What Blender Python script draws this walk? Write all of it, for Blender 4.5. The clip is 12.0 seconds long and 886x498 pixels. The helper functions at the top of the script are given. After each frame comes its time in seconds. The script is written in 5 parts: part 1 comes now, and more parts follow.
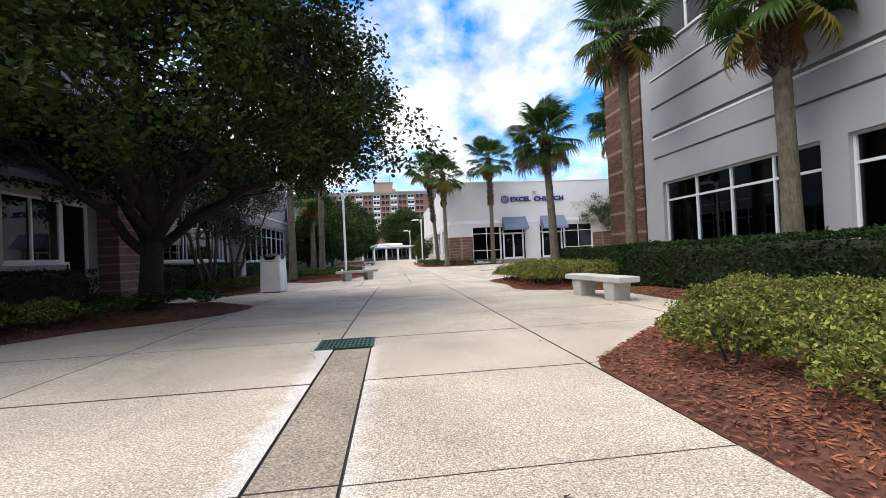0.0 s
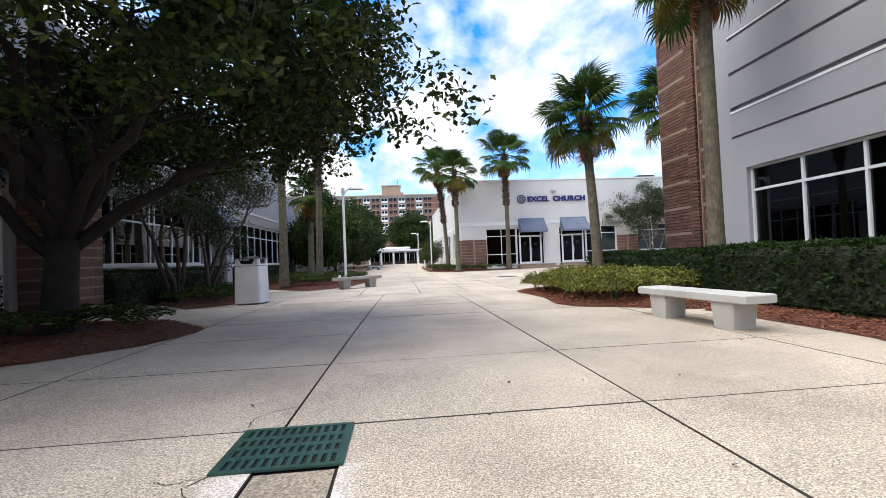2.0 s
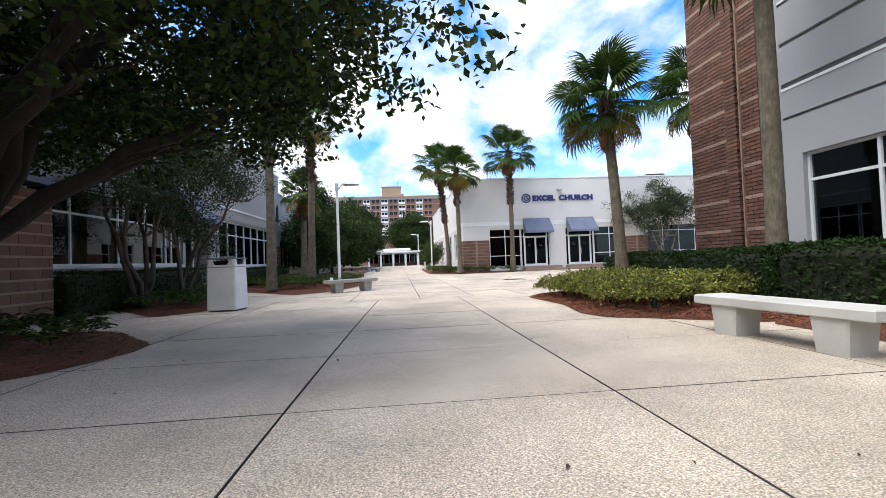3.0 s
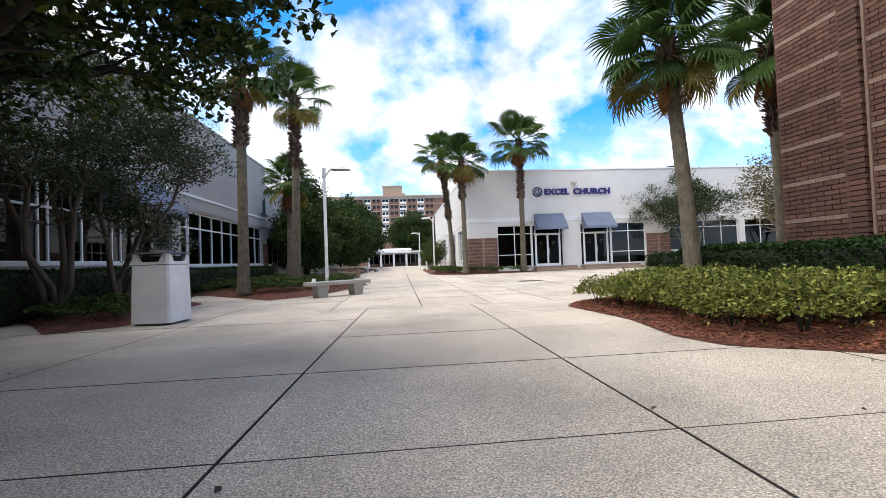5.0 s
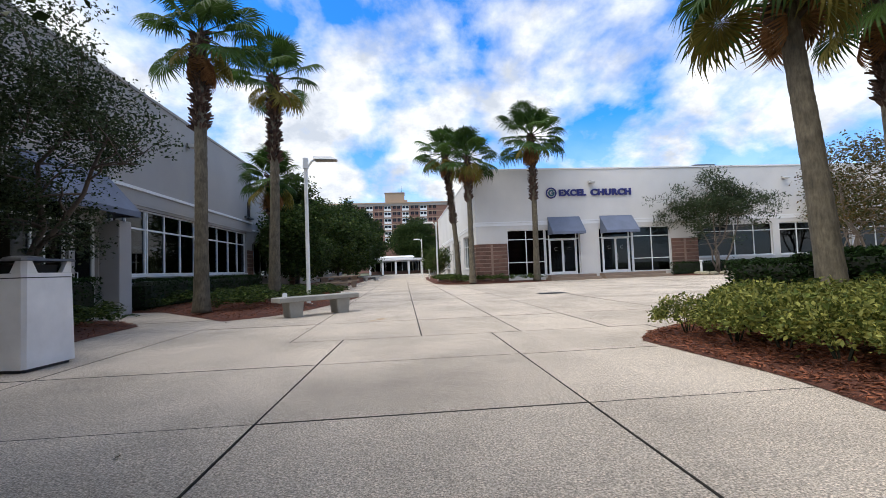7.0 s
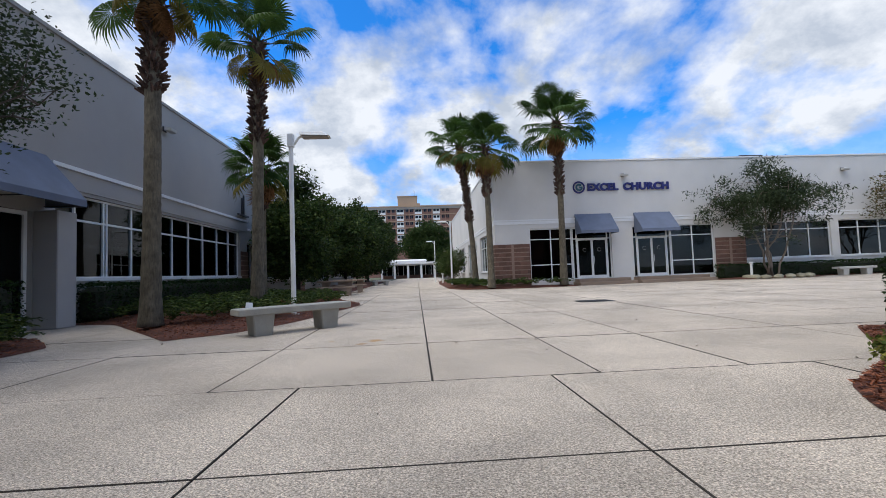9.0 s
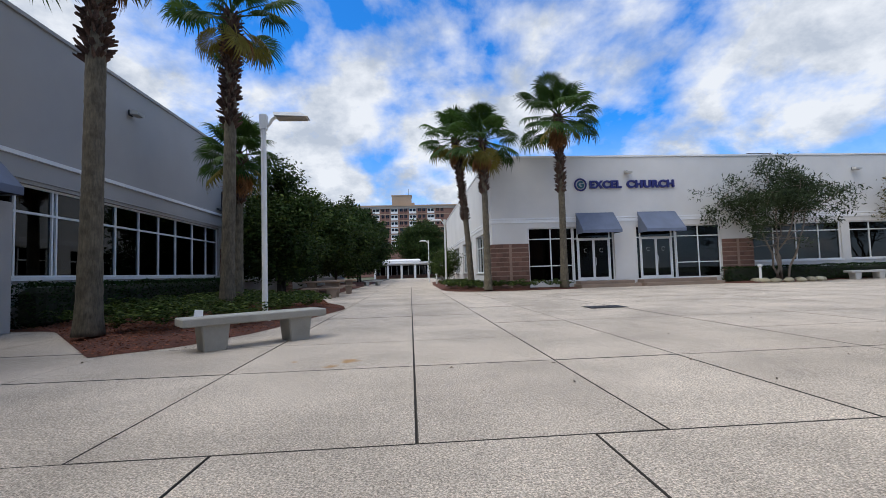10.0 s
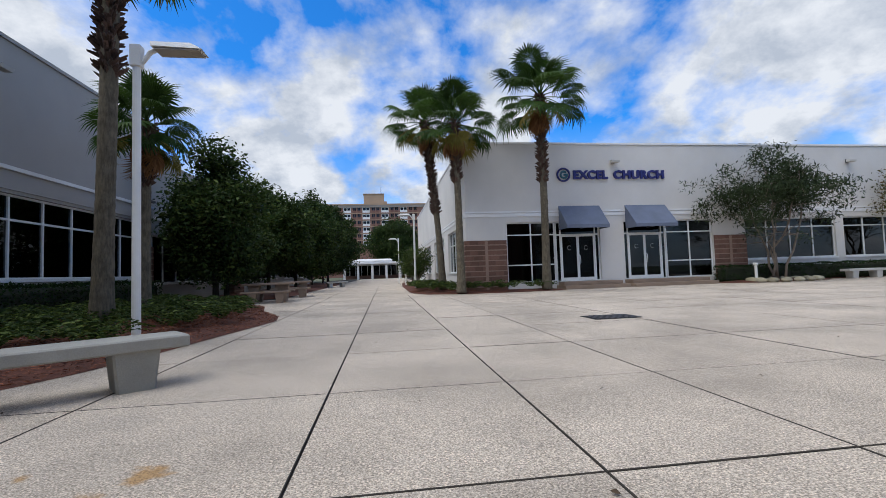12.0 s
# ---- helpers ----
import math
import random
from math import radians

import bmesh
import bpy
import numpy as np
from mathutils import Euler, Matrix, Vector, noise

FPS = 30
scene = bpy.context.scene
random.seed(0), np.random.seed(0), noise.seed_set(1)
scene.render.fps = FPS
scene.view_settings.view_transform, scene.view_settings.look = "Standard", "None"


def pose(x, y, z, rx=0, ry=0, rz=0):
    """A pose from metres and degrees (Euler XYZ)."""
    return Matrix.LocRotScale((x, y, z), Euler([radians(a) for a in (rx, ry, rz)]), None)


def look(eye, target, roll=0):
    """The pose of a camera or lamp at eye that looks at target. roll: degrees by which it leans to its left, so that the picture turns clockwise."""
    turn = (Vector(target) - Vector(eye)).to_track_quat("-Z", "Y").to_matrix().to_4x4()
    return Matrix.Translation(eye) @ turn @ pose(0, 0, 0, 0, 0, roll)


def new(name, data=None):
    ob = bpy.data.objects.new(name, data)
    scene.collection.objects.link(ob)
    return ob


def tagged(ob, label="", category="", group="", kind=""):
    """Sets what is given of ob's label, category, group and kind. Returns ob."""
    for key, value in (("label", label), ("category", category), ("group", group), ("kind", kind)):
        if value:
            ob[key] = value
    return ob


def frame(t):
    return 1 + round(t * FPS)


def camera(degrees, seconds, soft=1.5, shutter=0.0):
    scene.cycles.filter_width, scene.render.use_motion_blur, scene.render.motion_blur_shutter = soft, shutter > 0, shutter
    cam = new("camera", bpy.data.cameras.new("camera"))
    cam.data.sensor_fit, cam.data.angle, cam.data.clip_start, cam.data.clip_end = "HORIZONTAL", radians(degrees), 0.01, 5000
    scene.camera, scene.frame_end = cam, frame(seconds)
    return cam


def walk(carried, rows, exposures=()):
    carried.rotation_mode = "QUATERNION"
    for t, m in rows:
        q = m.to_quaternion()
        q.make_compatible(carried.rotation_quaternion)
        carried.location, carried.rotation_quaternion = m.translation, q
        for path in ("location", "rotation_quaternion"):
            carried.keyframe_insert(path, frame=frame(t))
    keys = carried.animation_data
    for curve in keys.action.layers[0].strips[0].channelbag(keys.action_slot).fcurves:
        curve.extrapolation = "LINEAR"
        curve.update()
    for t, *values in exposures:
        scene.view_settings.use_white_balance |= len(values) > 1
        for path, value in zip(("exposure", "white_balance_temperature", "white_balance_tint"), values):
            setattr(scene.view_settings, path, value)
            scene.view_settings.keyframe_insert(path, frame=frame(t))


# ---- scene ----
cam = camera(90.2, 12.0, soft=0.85)
METRES, EYE, TILT, LEAN, TURN = 17.1, 1.08, 0.0, 0.0, -6.7
ROWS = [
    (0.0, 0.0, 0.0, 0.0, 0.03, 0.58, 2.61),
    (0.5, -0.0065, 0.0406, 0.0007, 0.36, 0.59, 2.39),
    (1.0, -0.008, 0.0841, 0.0005, 0.64, 0.8, 2.38),
    (1.5, -0.0134, 0.1264, 0.0016, 1.12, 0.82, 2.28),
    (2.0, -0.0156, 0.1719, 0.0001, 1.02, 1.16, 2.31),
    (2.5, -0.0193, 0.2162, -0.0003, 1.16, 1.17, 2.31),
    (3.0, -0.0207, 0.2621, -0.0016, 1.05, 1.41, 2.16),
    (5.0, -0.0334, 0.4301, -0.0068, 1.21, 1.51, 2.1),
    (5.5, -0.0341, 0.4731, -0.0062, 1.09, 1.99, 2.34),
    (6.0, -0.0374, 0.5133, -0.0046, 1.11, 2.14, 2.3),
    (6.5, -0.0378, 0.5557, -0.0047, 1.18, 2.3, 2.19),
    (7.0, -0.0419, 0.5959, -0.0042, 1.59, 2.48, 2.14),
    (9.0, -0.0531, 0.7562, -0.0077, 3.28, 3.1, 2.14),
    (9.5, -0.057, 0.7942, -0.0059, 3.09, 2.96, 1.84),
    (10.0, -0.0566, 0.8344, -0.0056, 2.51, 3.08, 1.7),
    (10.5, -0.0606, 0.8727, -0.0052, 2.21, 2.97, 1.83),
    (11.0, -0.0578, 0.9143, -0.0054, 1.49, 3.06, 1.75),
    (11.5, -0.0541, 0.9551, -0.0059, 0.69, 3.1, 1.87),
    (12.0, -0.0462, 0.9956, -0.0055, -0.88, 2.97, 1.91),
]
walk(cam, [(t, pose(0, 0, EYE, TILT, LEAN, TURN) @ pose(METRES * x, METRES * y, METRES * z, 90 + pitch, roll, yaw)) for t, x, y, z, yaw, pitch, roll in ROWS], [(0, 0.58, 6560, 10), (3, 0.78, 6500, 10), (5, 0.74, 6580, 10), (7, 0.32, 6450, 10), (9, 0.0, 6180, 10), (12, -0.14, 6150, 10)])

# ---- world, sun, exposure ----
world = bpy.data.worlds.new("sky")
scene.world = world
world.use_nodes = True
wn, wl = world.node_tree.nodes, world.node_tree.links
wn.clear()
SUN_AZ, SUN_EL = radians(-112), radians(62)          # azimuth from +y, clockwise


def nd(tree, kind, **values):
    n = tree.nodes.new(kind)
    for k, v in values.items():
        n.inputs[k.replace("_", " ")].default_value = v
    return n


wt = world.node_tree
sky = wn.new("ShaderNodeTexSky")
sky.sky_type, sky.sun_disc = "NISHITA", False
sky.sun_elevation, sky.sun_rotation = SUN_EL, SUN_AZ
tc = wn.new("ShaderNodeTexCoord")
sep = wn.new("ShaderNodeSeparateXYZ")
wl.new(tc.outputs["Generated"], sep.inputs[0])
hi = wn.new("ShaderNodeMath"); hi.operation = "MAXIMUM"; hi.inputs[1].default_value = 0.0
wl.new(sep.outputs["Z"], hi.inputs[0])
hi2 = wn.new("ShaderNodeMath"); hi2.operation = "ADD"; hi2.inputs[1].default_value = 0.55
wl.new(hi.outputs[0], hi2.inputs[0])
px = wn.new("ShaderNodeMath"); px.operation = "DIVIDE"
py = wn.new("ShaderNodeMath"); py.operation = "DIVIDE"
for s, d in (("X", px), ("Y", py)):
    wl.new(sep.outputs[s], d.inputs[0]); wl.new(hi2.outputs[0], d.inputs[1])
flat = wn.new("ShaderNodeCombineXYZ")
wl.new(px.outputs[0], flat.inputs[0]); wl.new(py.outputs[0], flat.inputs[1])
drift = wn.new("ShaderNodeMapping"); drift.inputs["Location"].default_value = (2.35, 0.6, 0)
wl.new(flat.outputs[0], drift.inputs["Vector"])
cl = nd(wt, "ShaderNodeTexNoise", Scale=2.7, Detail=10.0, Roughness=0.55, Distortion=0.15)
wl.new(drift.outputs[0], cl.inputs["Vector"])
ramp = wn.new("ShaderNodeValToRGB")
ramp.color_ramp.elements[0].position, ramp.color_ramp.elements[1].position = 0.405, 0.535
# the cloud thins out towards +x
thin = wn.new("ShaderNodeMath"); thin.operation = "MULTIPLY_ADD"; thin.inputs[1].default_value = -0.045
wl.new(sep.outputs["X"], thin.inputs[0]); wl.new(cl.outputs["Fac"], thin.inputs[2])
wl.new(thin.outputs[0], ramp.inputs[0])
# closer to the horizon the gaps between the clouds close
low = wn.new("ShaderNodeMapRange")
low.inputs[1].default_value, low.inputs[2].default_value, low.inputs[3].default_value, low.inputs[4].default_value = 0.0, 0.30, 0.85, 0.0
wl.new(sep.outputs["Z"], low.inputs[0])
cover = wn.new("ShaderNodeMath"); cover.operation = "MAXIMUM"
wl.new(ramp.outputs[0], cover.inputs[0]); wl.new(low.outputs[0], cover.inputs[1])
# body of the clouds: grey bellies and white tops
cl2 = nd(wt, "ShaderNodeTexNoise", Scale=6.5, Detail=8.0, Roughness=0.6)
wl.new(flat.outputs[0], cl2.inputs["Vector"])
body = wn.new("ShaderNodeValToRGB")
body.color_ramp.elements[0].position, body.color_ramp.elements[0].color = 0.38, (5.5, 6.0, 6.8, 1)
body.color_ramp.elements[1].position, body.color_ramp.elements[1].color = 0.58, (9.1, 9.25, 9.5, 1)
wl.new(cl2.outputs["Fac"], body.inputs[0])
blue = wn.new("ShaderNodeMix"); blue.data_type = "RGBA"; blue.blend_type = "MULTIPLY"
blue.inputs[0].default_value = 1.0
wl.new(sky.outputs[0], blue.inputs[6]); blue.inputs[7].default_value = (0.27, 1.26, 2.35, 1)
mixs = wn.new("ShaderNodeMix"); mixs.data_type = "RGBA"
wl.new(cover.outputs[0], mixs.inputs[0]); wl.new(blue.outputs[2], mixs.inputs[6]); wl.new(body.outputs[0], mixs.inputs[7])
bg = wn.new("ShaderNodeBackground"); bg.inputs[1].default_value = 0.10
wl.new(mixs.outputs[2], bg.inputs[0])
wo = wn.new("ShaderNodeOutputWorld")
wl.new(bg.outputs[0], wo.inputs[0])

sun = new("sun", bpy.data.lights.new("sun", "SUN"))
sun.data.energy, sun.data.angle, sun.data.color = 2.85, radians(60), (1.0, 0.95, 0.87)
sd = Vector((math.sin(SUN_AZ) * math.cos(SUN_EL), math.cos(SUN_AZ) * math.cos(SUN_EL), math.sin(SUN_EL)))
sun.matrix_world = look(sd * 60, (0, 0, 0))

# ---- materials ----


def material(name, base, rough=0.7, spread=0.12, grain=40.0, stain=1.2, stains=0.25, bump=0.15, metal=0.0, per=0.0, island=0.0, coat=0.0, through_leaf=0.0, spec=0.5, tips=None, stretch=None):
    """A surface with fine grain, broad stains, relief, and a shift of tone from piece to piece."""
    m = bpy.data.materials.new(name)
    m.use_nodes = True
    t = m.node_tree
    b = t.nodes["Principled BSDF"]
    b.inputs["Roughness"].default_value, b.inputs["Metallic"].default_value = rough, metal
    b.inputs["Coat Weight"].default_value = coat
    b.inputs["Specular IOR Level"].default_value = spec
    co = t.nodes.new("ShaderNodeNewGeometry")
    fine = nd(t, "ShaderNodeTexNoise", Scale=grain, Detail=4.0, Roughness=0.7)
    broad = nd(t, "ShaderNodeTexNoise", Scale=stain, Detail=5.0, Roughness=0.6)
    for n in (fine, broad):
        t.links.new(co.outputs["Position"], n.inputs["Vector"])
    if stretch:
        mp = t.nodes.new("ShaderNodeMapping"); mp.inputs["Scale"].default_value = stretch
        t.links.new(co.outputs["Position"], mp.inputs["Vector"]); t.links.new(mp.outputs[0], fine.inputs["Vector"])
    f1 = t.nodes.new("ShaderNodeMapRange")
    f1.inputs[1].default_value, f1.inputs[2].default_value = 0.3, 0.7
    f1.inputs[3].default_value, f1.inputs[4].default_value = 1 - spread, 1 + spread
    f2 = t.nodes.new("ShaderNodeMapRange")
    f2.inputs[1].default_value, f2.inputs[2].default_value = 0.35, 0.72
    f2.inputs[3].default_value, f2.inputs[4].default_value = 1 + stains * 0.4, 1 - stains
    t.links.new(fine.outputs["Fac"], f1.inputs[0])
    t.links.new(broad.outputs["Fac"], f2.inputs[0])
    mul = t.nodes.new("ShaderNodeMath"); mul.operation = "MULTIPLY"
    t.links.new(f1.outputs[0], mul.inputs[0]); t.links.new(f2.outputs[0], mul.inputs[1])
    last = mul
    for amount, node, out in ((per, "ShaderNodeObjectInfo", "Random"), (island, "ShaderNodeNewGeometry", "Random Per Island")):
        if amount:
            src = t.nodes.new(node)
            r = t.nodes.new("ShaderNodeMapRange")
            r.inputs[3].default_value, r.inputs[4].default_value = 1 - amount, 1 + amount
            t.links.new(src.outputs[out], r.inputs[0])
            k = t.nodes.new("ShaderNodeMath"); k.operation = "MULTIPLY"
            t.links.new(last.outputs[0], k.inputs[0]); t.links.new(r.outputs[0], k.inputs[1])
            last = k
    col = t.nodes.new("ShaderNodeMix"); col.data_type = "RGBA"; col.blend_type = "MULTIPLY"
    col.inputs[0].default_value = 1.0
    col.inputs[6].default_value = (*base, 1)
    t.links.new(last.outputs[0], col.inputs[7])
    if tips:
        # some leaves take a second colour
        rr = t.nodes.new("ShaderNodeNewGeometry")
        sh = t.nodes.new("ShaderNodeMath"); sh.operation = "MULTIPLY"; sh.inputs[1].default_value = 7.31
        fr_ = t.nodes.new("ShaderNodeMath"); fr_.operation = "FRACT"
        t.links.new(rr.outputs["Random Per Island"], sh.inputs[0]); t.links.new(sh.outputs[0], fr_.inputs[0])
        pw = t.nodes.new("ShaderNodeMath"); pw.operation = "POWER"; pw.inputs[1].default_value = tips[3]
        t.links.new(fr_.outputs[0], pw.inputs[0])
        tm = t.nodes.new("ShaderNodeMix"); tm.data_type = "RGBA"
        tm.inputs[6].default_value, tm.inputs[7].default_value = (*base, 1), (*tips[:3], 1)
        t.links.new(pw.outputs[0], tm.inputs[0]); t.links.new(tm.outputs[2], col.inputs[6])
    t.links.new(col.outputs[2], b.inputs["Base Color"])
    if bump:
        bp = nd(t, "ShaderNodeBump", Strength=bump, Distance=0.01)
        t.links.new(fine.outputs["Fac"], bp.inputs["Height"])
        t.links.new(bp.outputs[0], b.inputs["Normal"])
    if through_leaf:
        tr = t.nodes.new("ShaderNodeBsdfTranslucent")
        t.links.new(col.outputs[2], tr.inputs[0])
        mx = t.nodes.new("ShaderNodeMixShader"); mx.inputs[0].default_value = through_leaf
        t.links.new(b.outputs[0], mx.inputs[1]); t.links.new(tr.outputs[0], mx.inputs[2])
        t.links.new(mx.outputs[0], t.nodes["Material Output"].inputs[0])
    return m


def two_tone(name, a, b_, scale, rough=0.8, bump=0.4, lo=0.45, hi_=0.6, per=0.05, stains=0.2, cells=False, marks=(), wash=None):
    """Two colours by a speckle, such as pebbles in a cement matrix, with broad stains over them."""
    m = material(name, (1, 1, 1), rough, 0.05, scale * 2, 0.55, stains, 0, per=per)
    t = m.node_tree
    bs = t.nodes["Principled BSDF"]
    mixn = bs.inputs["Base Color"].links[0].from_node
    co = t.nodes.new("ShaderNodeNewGeometry")
    if cells:
        sp = nd(t, "ShaderNodeTexVoronoi", Scale=scale)
        out = sp.outputs["Distance"]
    else:
        sp = nd(t, "ShaderNodeTexNoise", Scale=scale, Detail=3.0, Roughness=0.65)
        out = sp.outputs["Fac"]
    t.links.new(co.outputs["Position"], sp.inputs["Vector"])
    rp = t.nodes.new("ShaderNodeValToRGB")
    rp.color_ramp.elements[0].position, rp.color_ramp.elements[0].color = lo, (*a, 1)
    rp.color_ramp.elements[1].position, rp.color_ramp.elements[1].color = hi_, (*b_, 1)
    t.links.new(out, rp.inputs[0])
    rp_out = rp.outputs[0]
    peb = nd(t, "ShaderNodeTexVoronoi", Scale=scale * 1.5)
    t.links.new(co.outputs["Position"], peb.inputs["Vector"])
    hue = t.nodes.new("ShaderNodeSeparateColor")
    t.links.new(peb.outputs["Color"], hue.inputs[0])
    pm = t.nodes.new("ShaderNodeMapRange")
    pm.inputs[3].default_value, pm.inputs[4].default_value = 0.62, 1.32
    t.links.new(hue.outputs[0], pm.inputs[0])
    for sx, sy, sr in marks:
        # a rusty spill with a ragged rim
        sub_ = t.nodes.new("ShaderNodeVectorMath"); sub_.operation = "DISTANCE"
        sub_.inputs[1].default_value = (sx, sy, 0)
        t.links.new(co.outputs["Position"], sub_.inputs[0])
        rag = nd(t, "ShaderNodeTexNoise", Scale=9.0, Detail=4.0)
        t.links.new(co.outputs["Position"], rag.inputs["Vector"])
        ad = t.nodes.new("ShaderNodeMath"); ad.operation = "MULTIPLY_ADD"
        ad.inputs[1].default_value = 0.30
        t.links.new(rag.outputs["Fac"], ad.inputs[0]); t.links.new(sub_.outputs["Value"], ad.inputs[2])
        mk = t.nodes.new("ShaderNodeMapRange")
        mk.inputs[1].default_value, mk.inputs[2].default_value, mk.inputs[3].default_value, mk.inputs[4].default_value = sr + 0.11, sr + 0.18, 0.92, 0.0
        t.links.new(ad.outputs[0], mk.inputs[0])
        sm = t.nodes.new("ShaderNodeMix"); sm.data_type = "RGBA"
        t.links.new(mk.outputs[0], sm.inputs[0]); t.links.new(rp_out, sm.inputs[6]); sm.inputs[7].default_value = (0.42, 0.25, 0.10, 1)
        rp_out = sm.outputs[2]
    if wash:
        # pale cement smeared along both sides of the drain strip, with a ragged rim
        sx_ = t.nodes.new("ShaderNodeSeparateXYZ"); t.links.new(co.outputs["Position"], sx_.inputs[0])
        dx_ = t.nodes.new("ShaderNodeMath"); dx_.operation = "SUBTRACT"; dx_.inputs[1].default_value = wash[0]
        ab_ = t.nodes.new("ShaderNodeMath"); ab_.operation = "ABSOLUTE"
        t.links.new(sx_.outputs["X"], dx_.inputs[0]); t.links.new(dx_.outputs[0], ab_.inputs[0])
        rag = nd(t, "ShaderNodeTexNoise", Scale=5.0, Detail=5.0)
        t.links.new(co.outputs["Position"], rag.inputs["Vector"])
        ad = t.nodes.new("ShaderNodeMath"); ad.operation = "MULTIPLY_ADD"; ad.inputs[1].default_value = 0.30
        t.links.new(rag.outputs["Fac"], ad.inputs[0]); t.links.new(ab_.outputs[0], ad.inputs[2])
        mk = t.nodes.new("ShaderNodeMapRange")
        mk.inputs[1].default_value, mk.inputs[2].default_value, mk.inputs[3].default_value, mk.inputs[4].default_value = wash[1] + 0.13, wash[1] + 0.24, 0.65, 0.0
        t.links.new(ad.outputs[0], mk.inputs[0])
        ys = t.nodes.new("ShaderNodeMath"); ys.operation = "LESS_THAN"; ys.inputs[1].default_value = wash[2]
        t.links.new(sx_.outputs["Y"], ys.inputs[0])
        both = t.nodes.new("ShaderNodeMath"); both.operation = "MULTIPLY"
        t.links.new(mk.outputs[0], both.inputs[0]); t.links.new(ys.outputs[0], both.inputs[1])
        sm = t.nodes.new("ShaderNodeMix"); sm.data_type = "RGBA"
        t.links.new(both.outputs[0], sm.inputs[0]); t.links.new(rp_out, sm.inputs[6]); sm.inputs[7].default_value = (0.70, 0.64, 0.60, 1)
        rp_out = sm.outputs[2]
    pc = t.nodes.new("ShaderNodeMix"); pc.data_type = "RGBA"; pc.blend_type = "MULTIPLY"
    pc.inputs[0].default_value = 1.0
    t.links.new(rp_out, pc.inputs[6]); t.links.new(pm.outputs[0], pc.inputs[7])
    t.links.new(pc.outputs[2], mixn.inputs[6])
    bp = nd(t, "ShaderNodeBump", Strength=bump, Distance=0.006)
    t.links.new(out, bp.inputs["Height"])
    t.links.new(bp.outputs[0], bs.inputs["Normal"])
    return m


M = {}
M["slab"] = two_tone("exposed_aggregate", (0.28, 0.228, 0.176), (0.655, 0.567, 0.462), 82.0, 0.85, 0.8, 0.37, 0.60, 0.06, 0.32, wash=(-0.55, 0.31, 5.4), marks=((-0.02, 19.5, 0.10), (-0.2, 19.25, 0.07), (-0.66, 19.56, 0.03)))
M["strip"] = two_tone("weathered_concrete", (0.22, 0.175, 0.13), (0.37, 0.315, 0.25), 60.0, 0.85, 0.6, 0.36, 0.62, 0.05, 0.45)
M["joint"] = material("joint_dirt", (0.050, 0.043, 0.036), 0.95)
M["earth"] = material("dry_grass_ground", (0.10, 0.11, 0.06), 0.95, 0.3, 12, 0.2, 0.3)
M["mulch"] = material("red_bark_mulch", (0.105, 0.036, 0.020), 0.95, 0.5, 30, 2.0, 0.35, 0.9)
M["chip"] = material("bark_chips", (0.215, 0.074, 0.036), 0.9, 0.25, 60, 2.0, 0.3, 0.2, island=0.55)
M["bench"] = material("cast_concrete_bench", (0.50, 0.49, 0.46), 0.8, 0.07, 90, 1.5, 0.15, 0.2)
# darker and more mottled than the other benches
M["bench_grey"] = material("darker_grey_bench", (0.33, 0.32, 0.285), 0.85, 0.1, 90, 1.5, 0.25, 0.3)
M["bench_tan"] = material("tan_aggregate_table", (0.26, 0.19, 0.14), 0.85, 0.12, 60, 1.5, 0.2, 0.3)
M["bin"] = material("painted_concrete_bin", (0.78, 0.77, 0.76), 0.7, 0.05, 110, 2.0, 0.14, 0.15)
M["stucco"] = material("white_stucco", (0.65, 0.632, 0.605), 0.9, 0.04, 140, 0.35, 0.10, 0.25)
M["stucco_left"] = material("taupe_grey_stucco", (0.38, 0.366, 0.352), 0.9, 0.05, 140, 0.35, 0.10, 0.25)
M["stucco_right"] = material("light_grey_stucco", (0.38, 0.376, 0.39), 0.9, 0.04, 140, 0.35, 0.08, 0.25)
M["band"] = material("white_painted_band", (0.80, 0.80, 0.80), 0.7, 0.03, 80, 1.0, 0.08, 0.05)
# groove backing: the shade of the recess is put into this dark grey
M["reveal"] = material("shaded_reveal", (0.17, 0.17, 0.18), 0.8)
M["brick"] = material("red_brown_brick", (0.135, 0.064, 0.044), 0.9, 0.15, 60, 2.0, 0.15, 0.4, per=0.25)
M["brick_joined"] = material("red_brown_bricks", (0.135, 0.064, 0.044), 0.9, 0.15, 60, 2.0, 0.15, 0.4, island=0.28)
M["block"] = material("brown_split_block", (0.165, 0.088, 0.064), 0.92, 0.2, 45, 1.5, 0.2, 0.6, per=0.2)
M["block_light"] = material("tan_block_band", (0.285, 0.19, 0.145), 0.9, 0.12, 45, 1.5, 0.15, 0.4)
M["mortar"] = material("mortar", (0.085, 0.066, 0.055), 0.95)
M["alu"] = material("white_aluminium_frame", (0.74, 0.75, 0.75), 0.45, 0.03, 60, 1.5, 0.05, 0.02)
M["dark_metal"] = material("dark_metal", (0.035, 0.035, 0.04), 0.5, 0.05, 60, 2, 0.1, 0.05)
M["lamp_white"] = material("white_powder_coat", (0.78, 0.78, 0.76), 0.4, 0.03, 60, 2, 0.08, 0.03)
M["lens"] = material("lamp_lens", (0.42, 0.38, 0.33), 0.3, 0.05, 60, 2, 0.1, 0.02)
M["awning"] = material("slate_blue_awning", (0.135, 0.16, 0.225), 0.8, 0.06, 220, 1.5, 0.16, 0.15)
M["navy"] = material("navy_letters", (0.015, 0.017, 0.14), 0.45, 0.03, 60, 2, 0.05, 0.0)
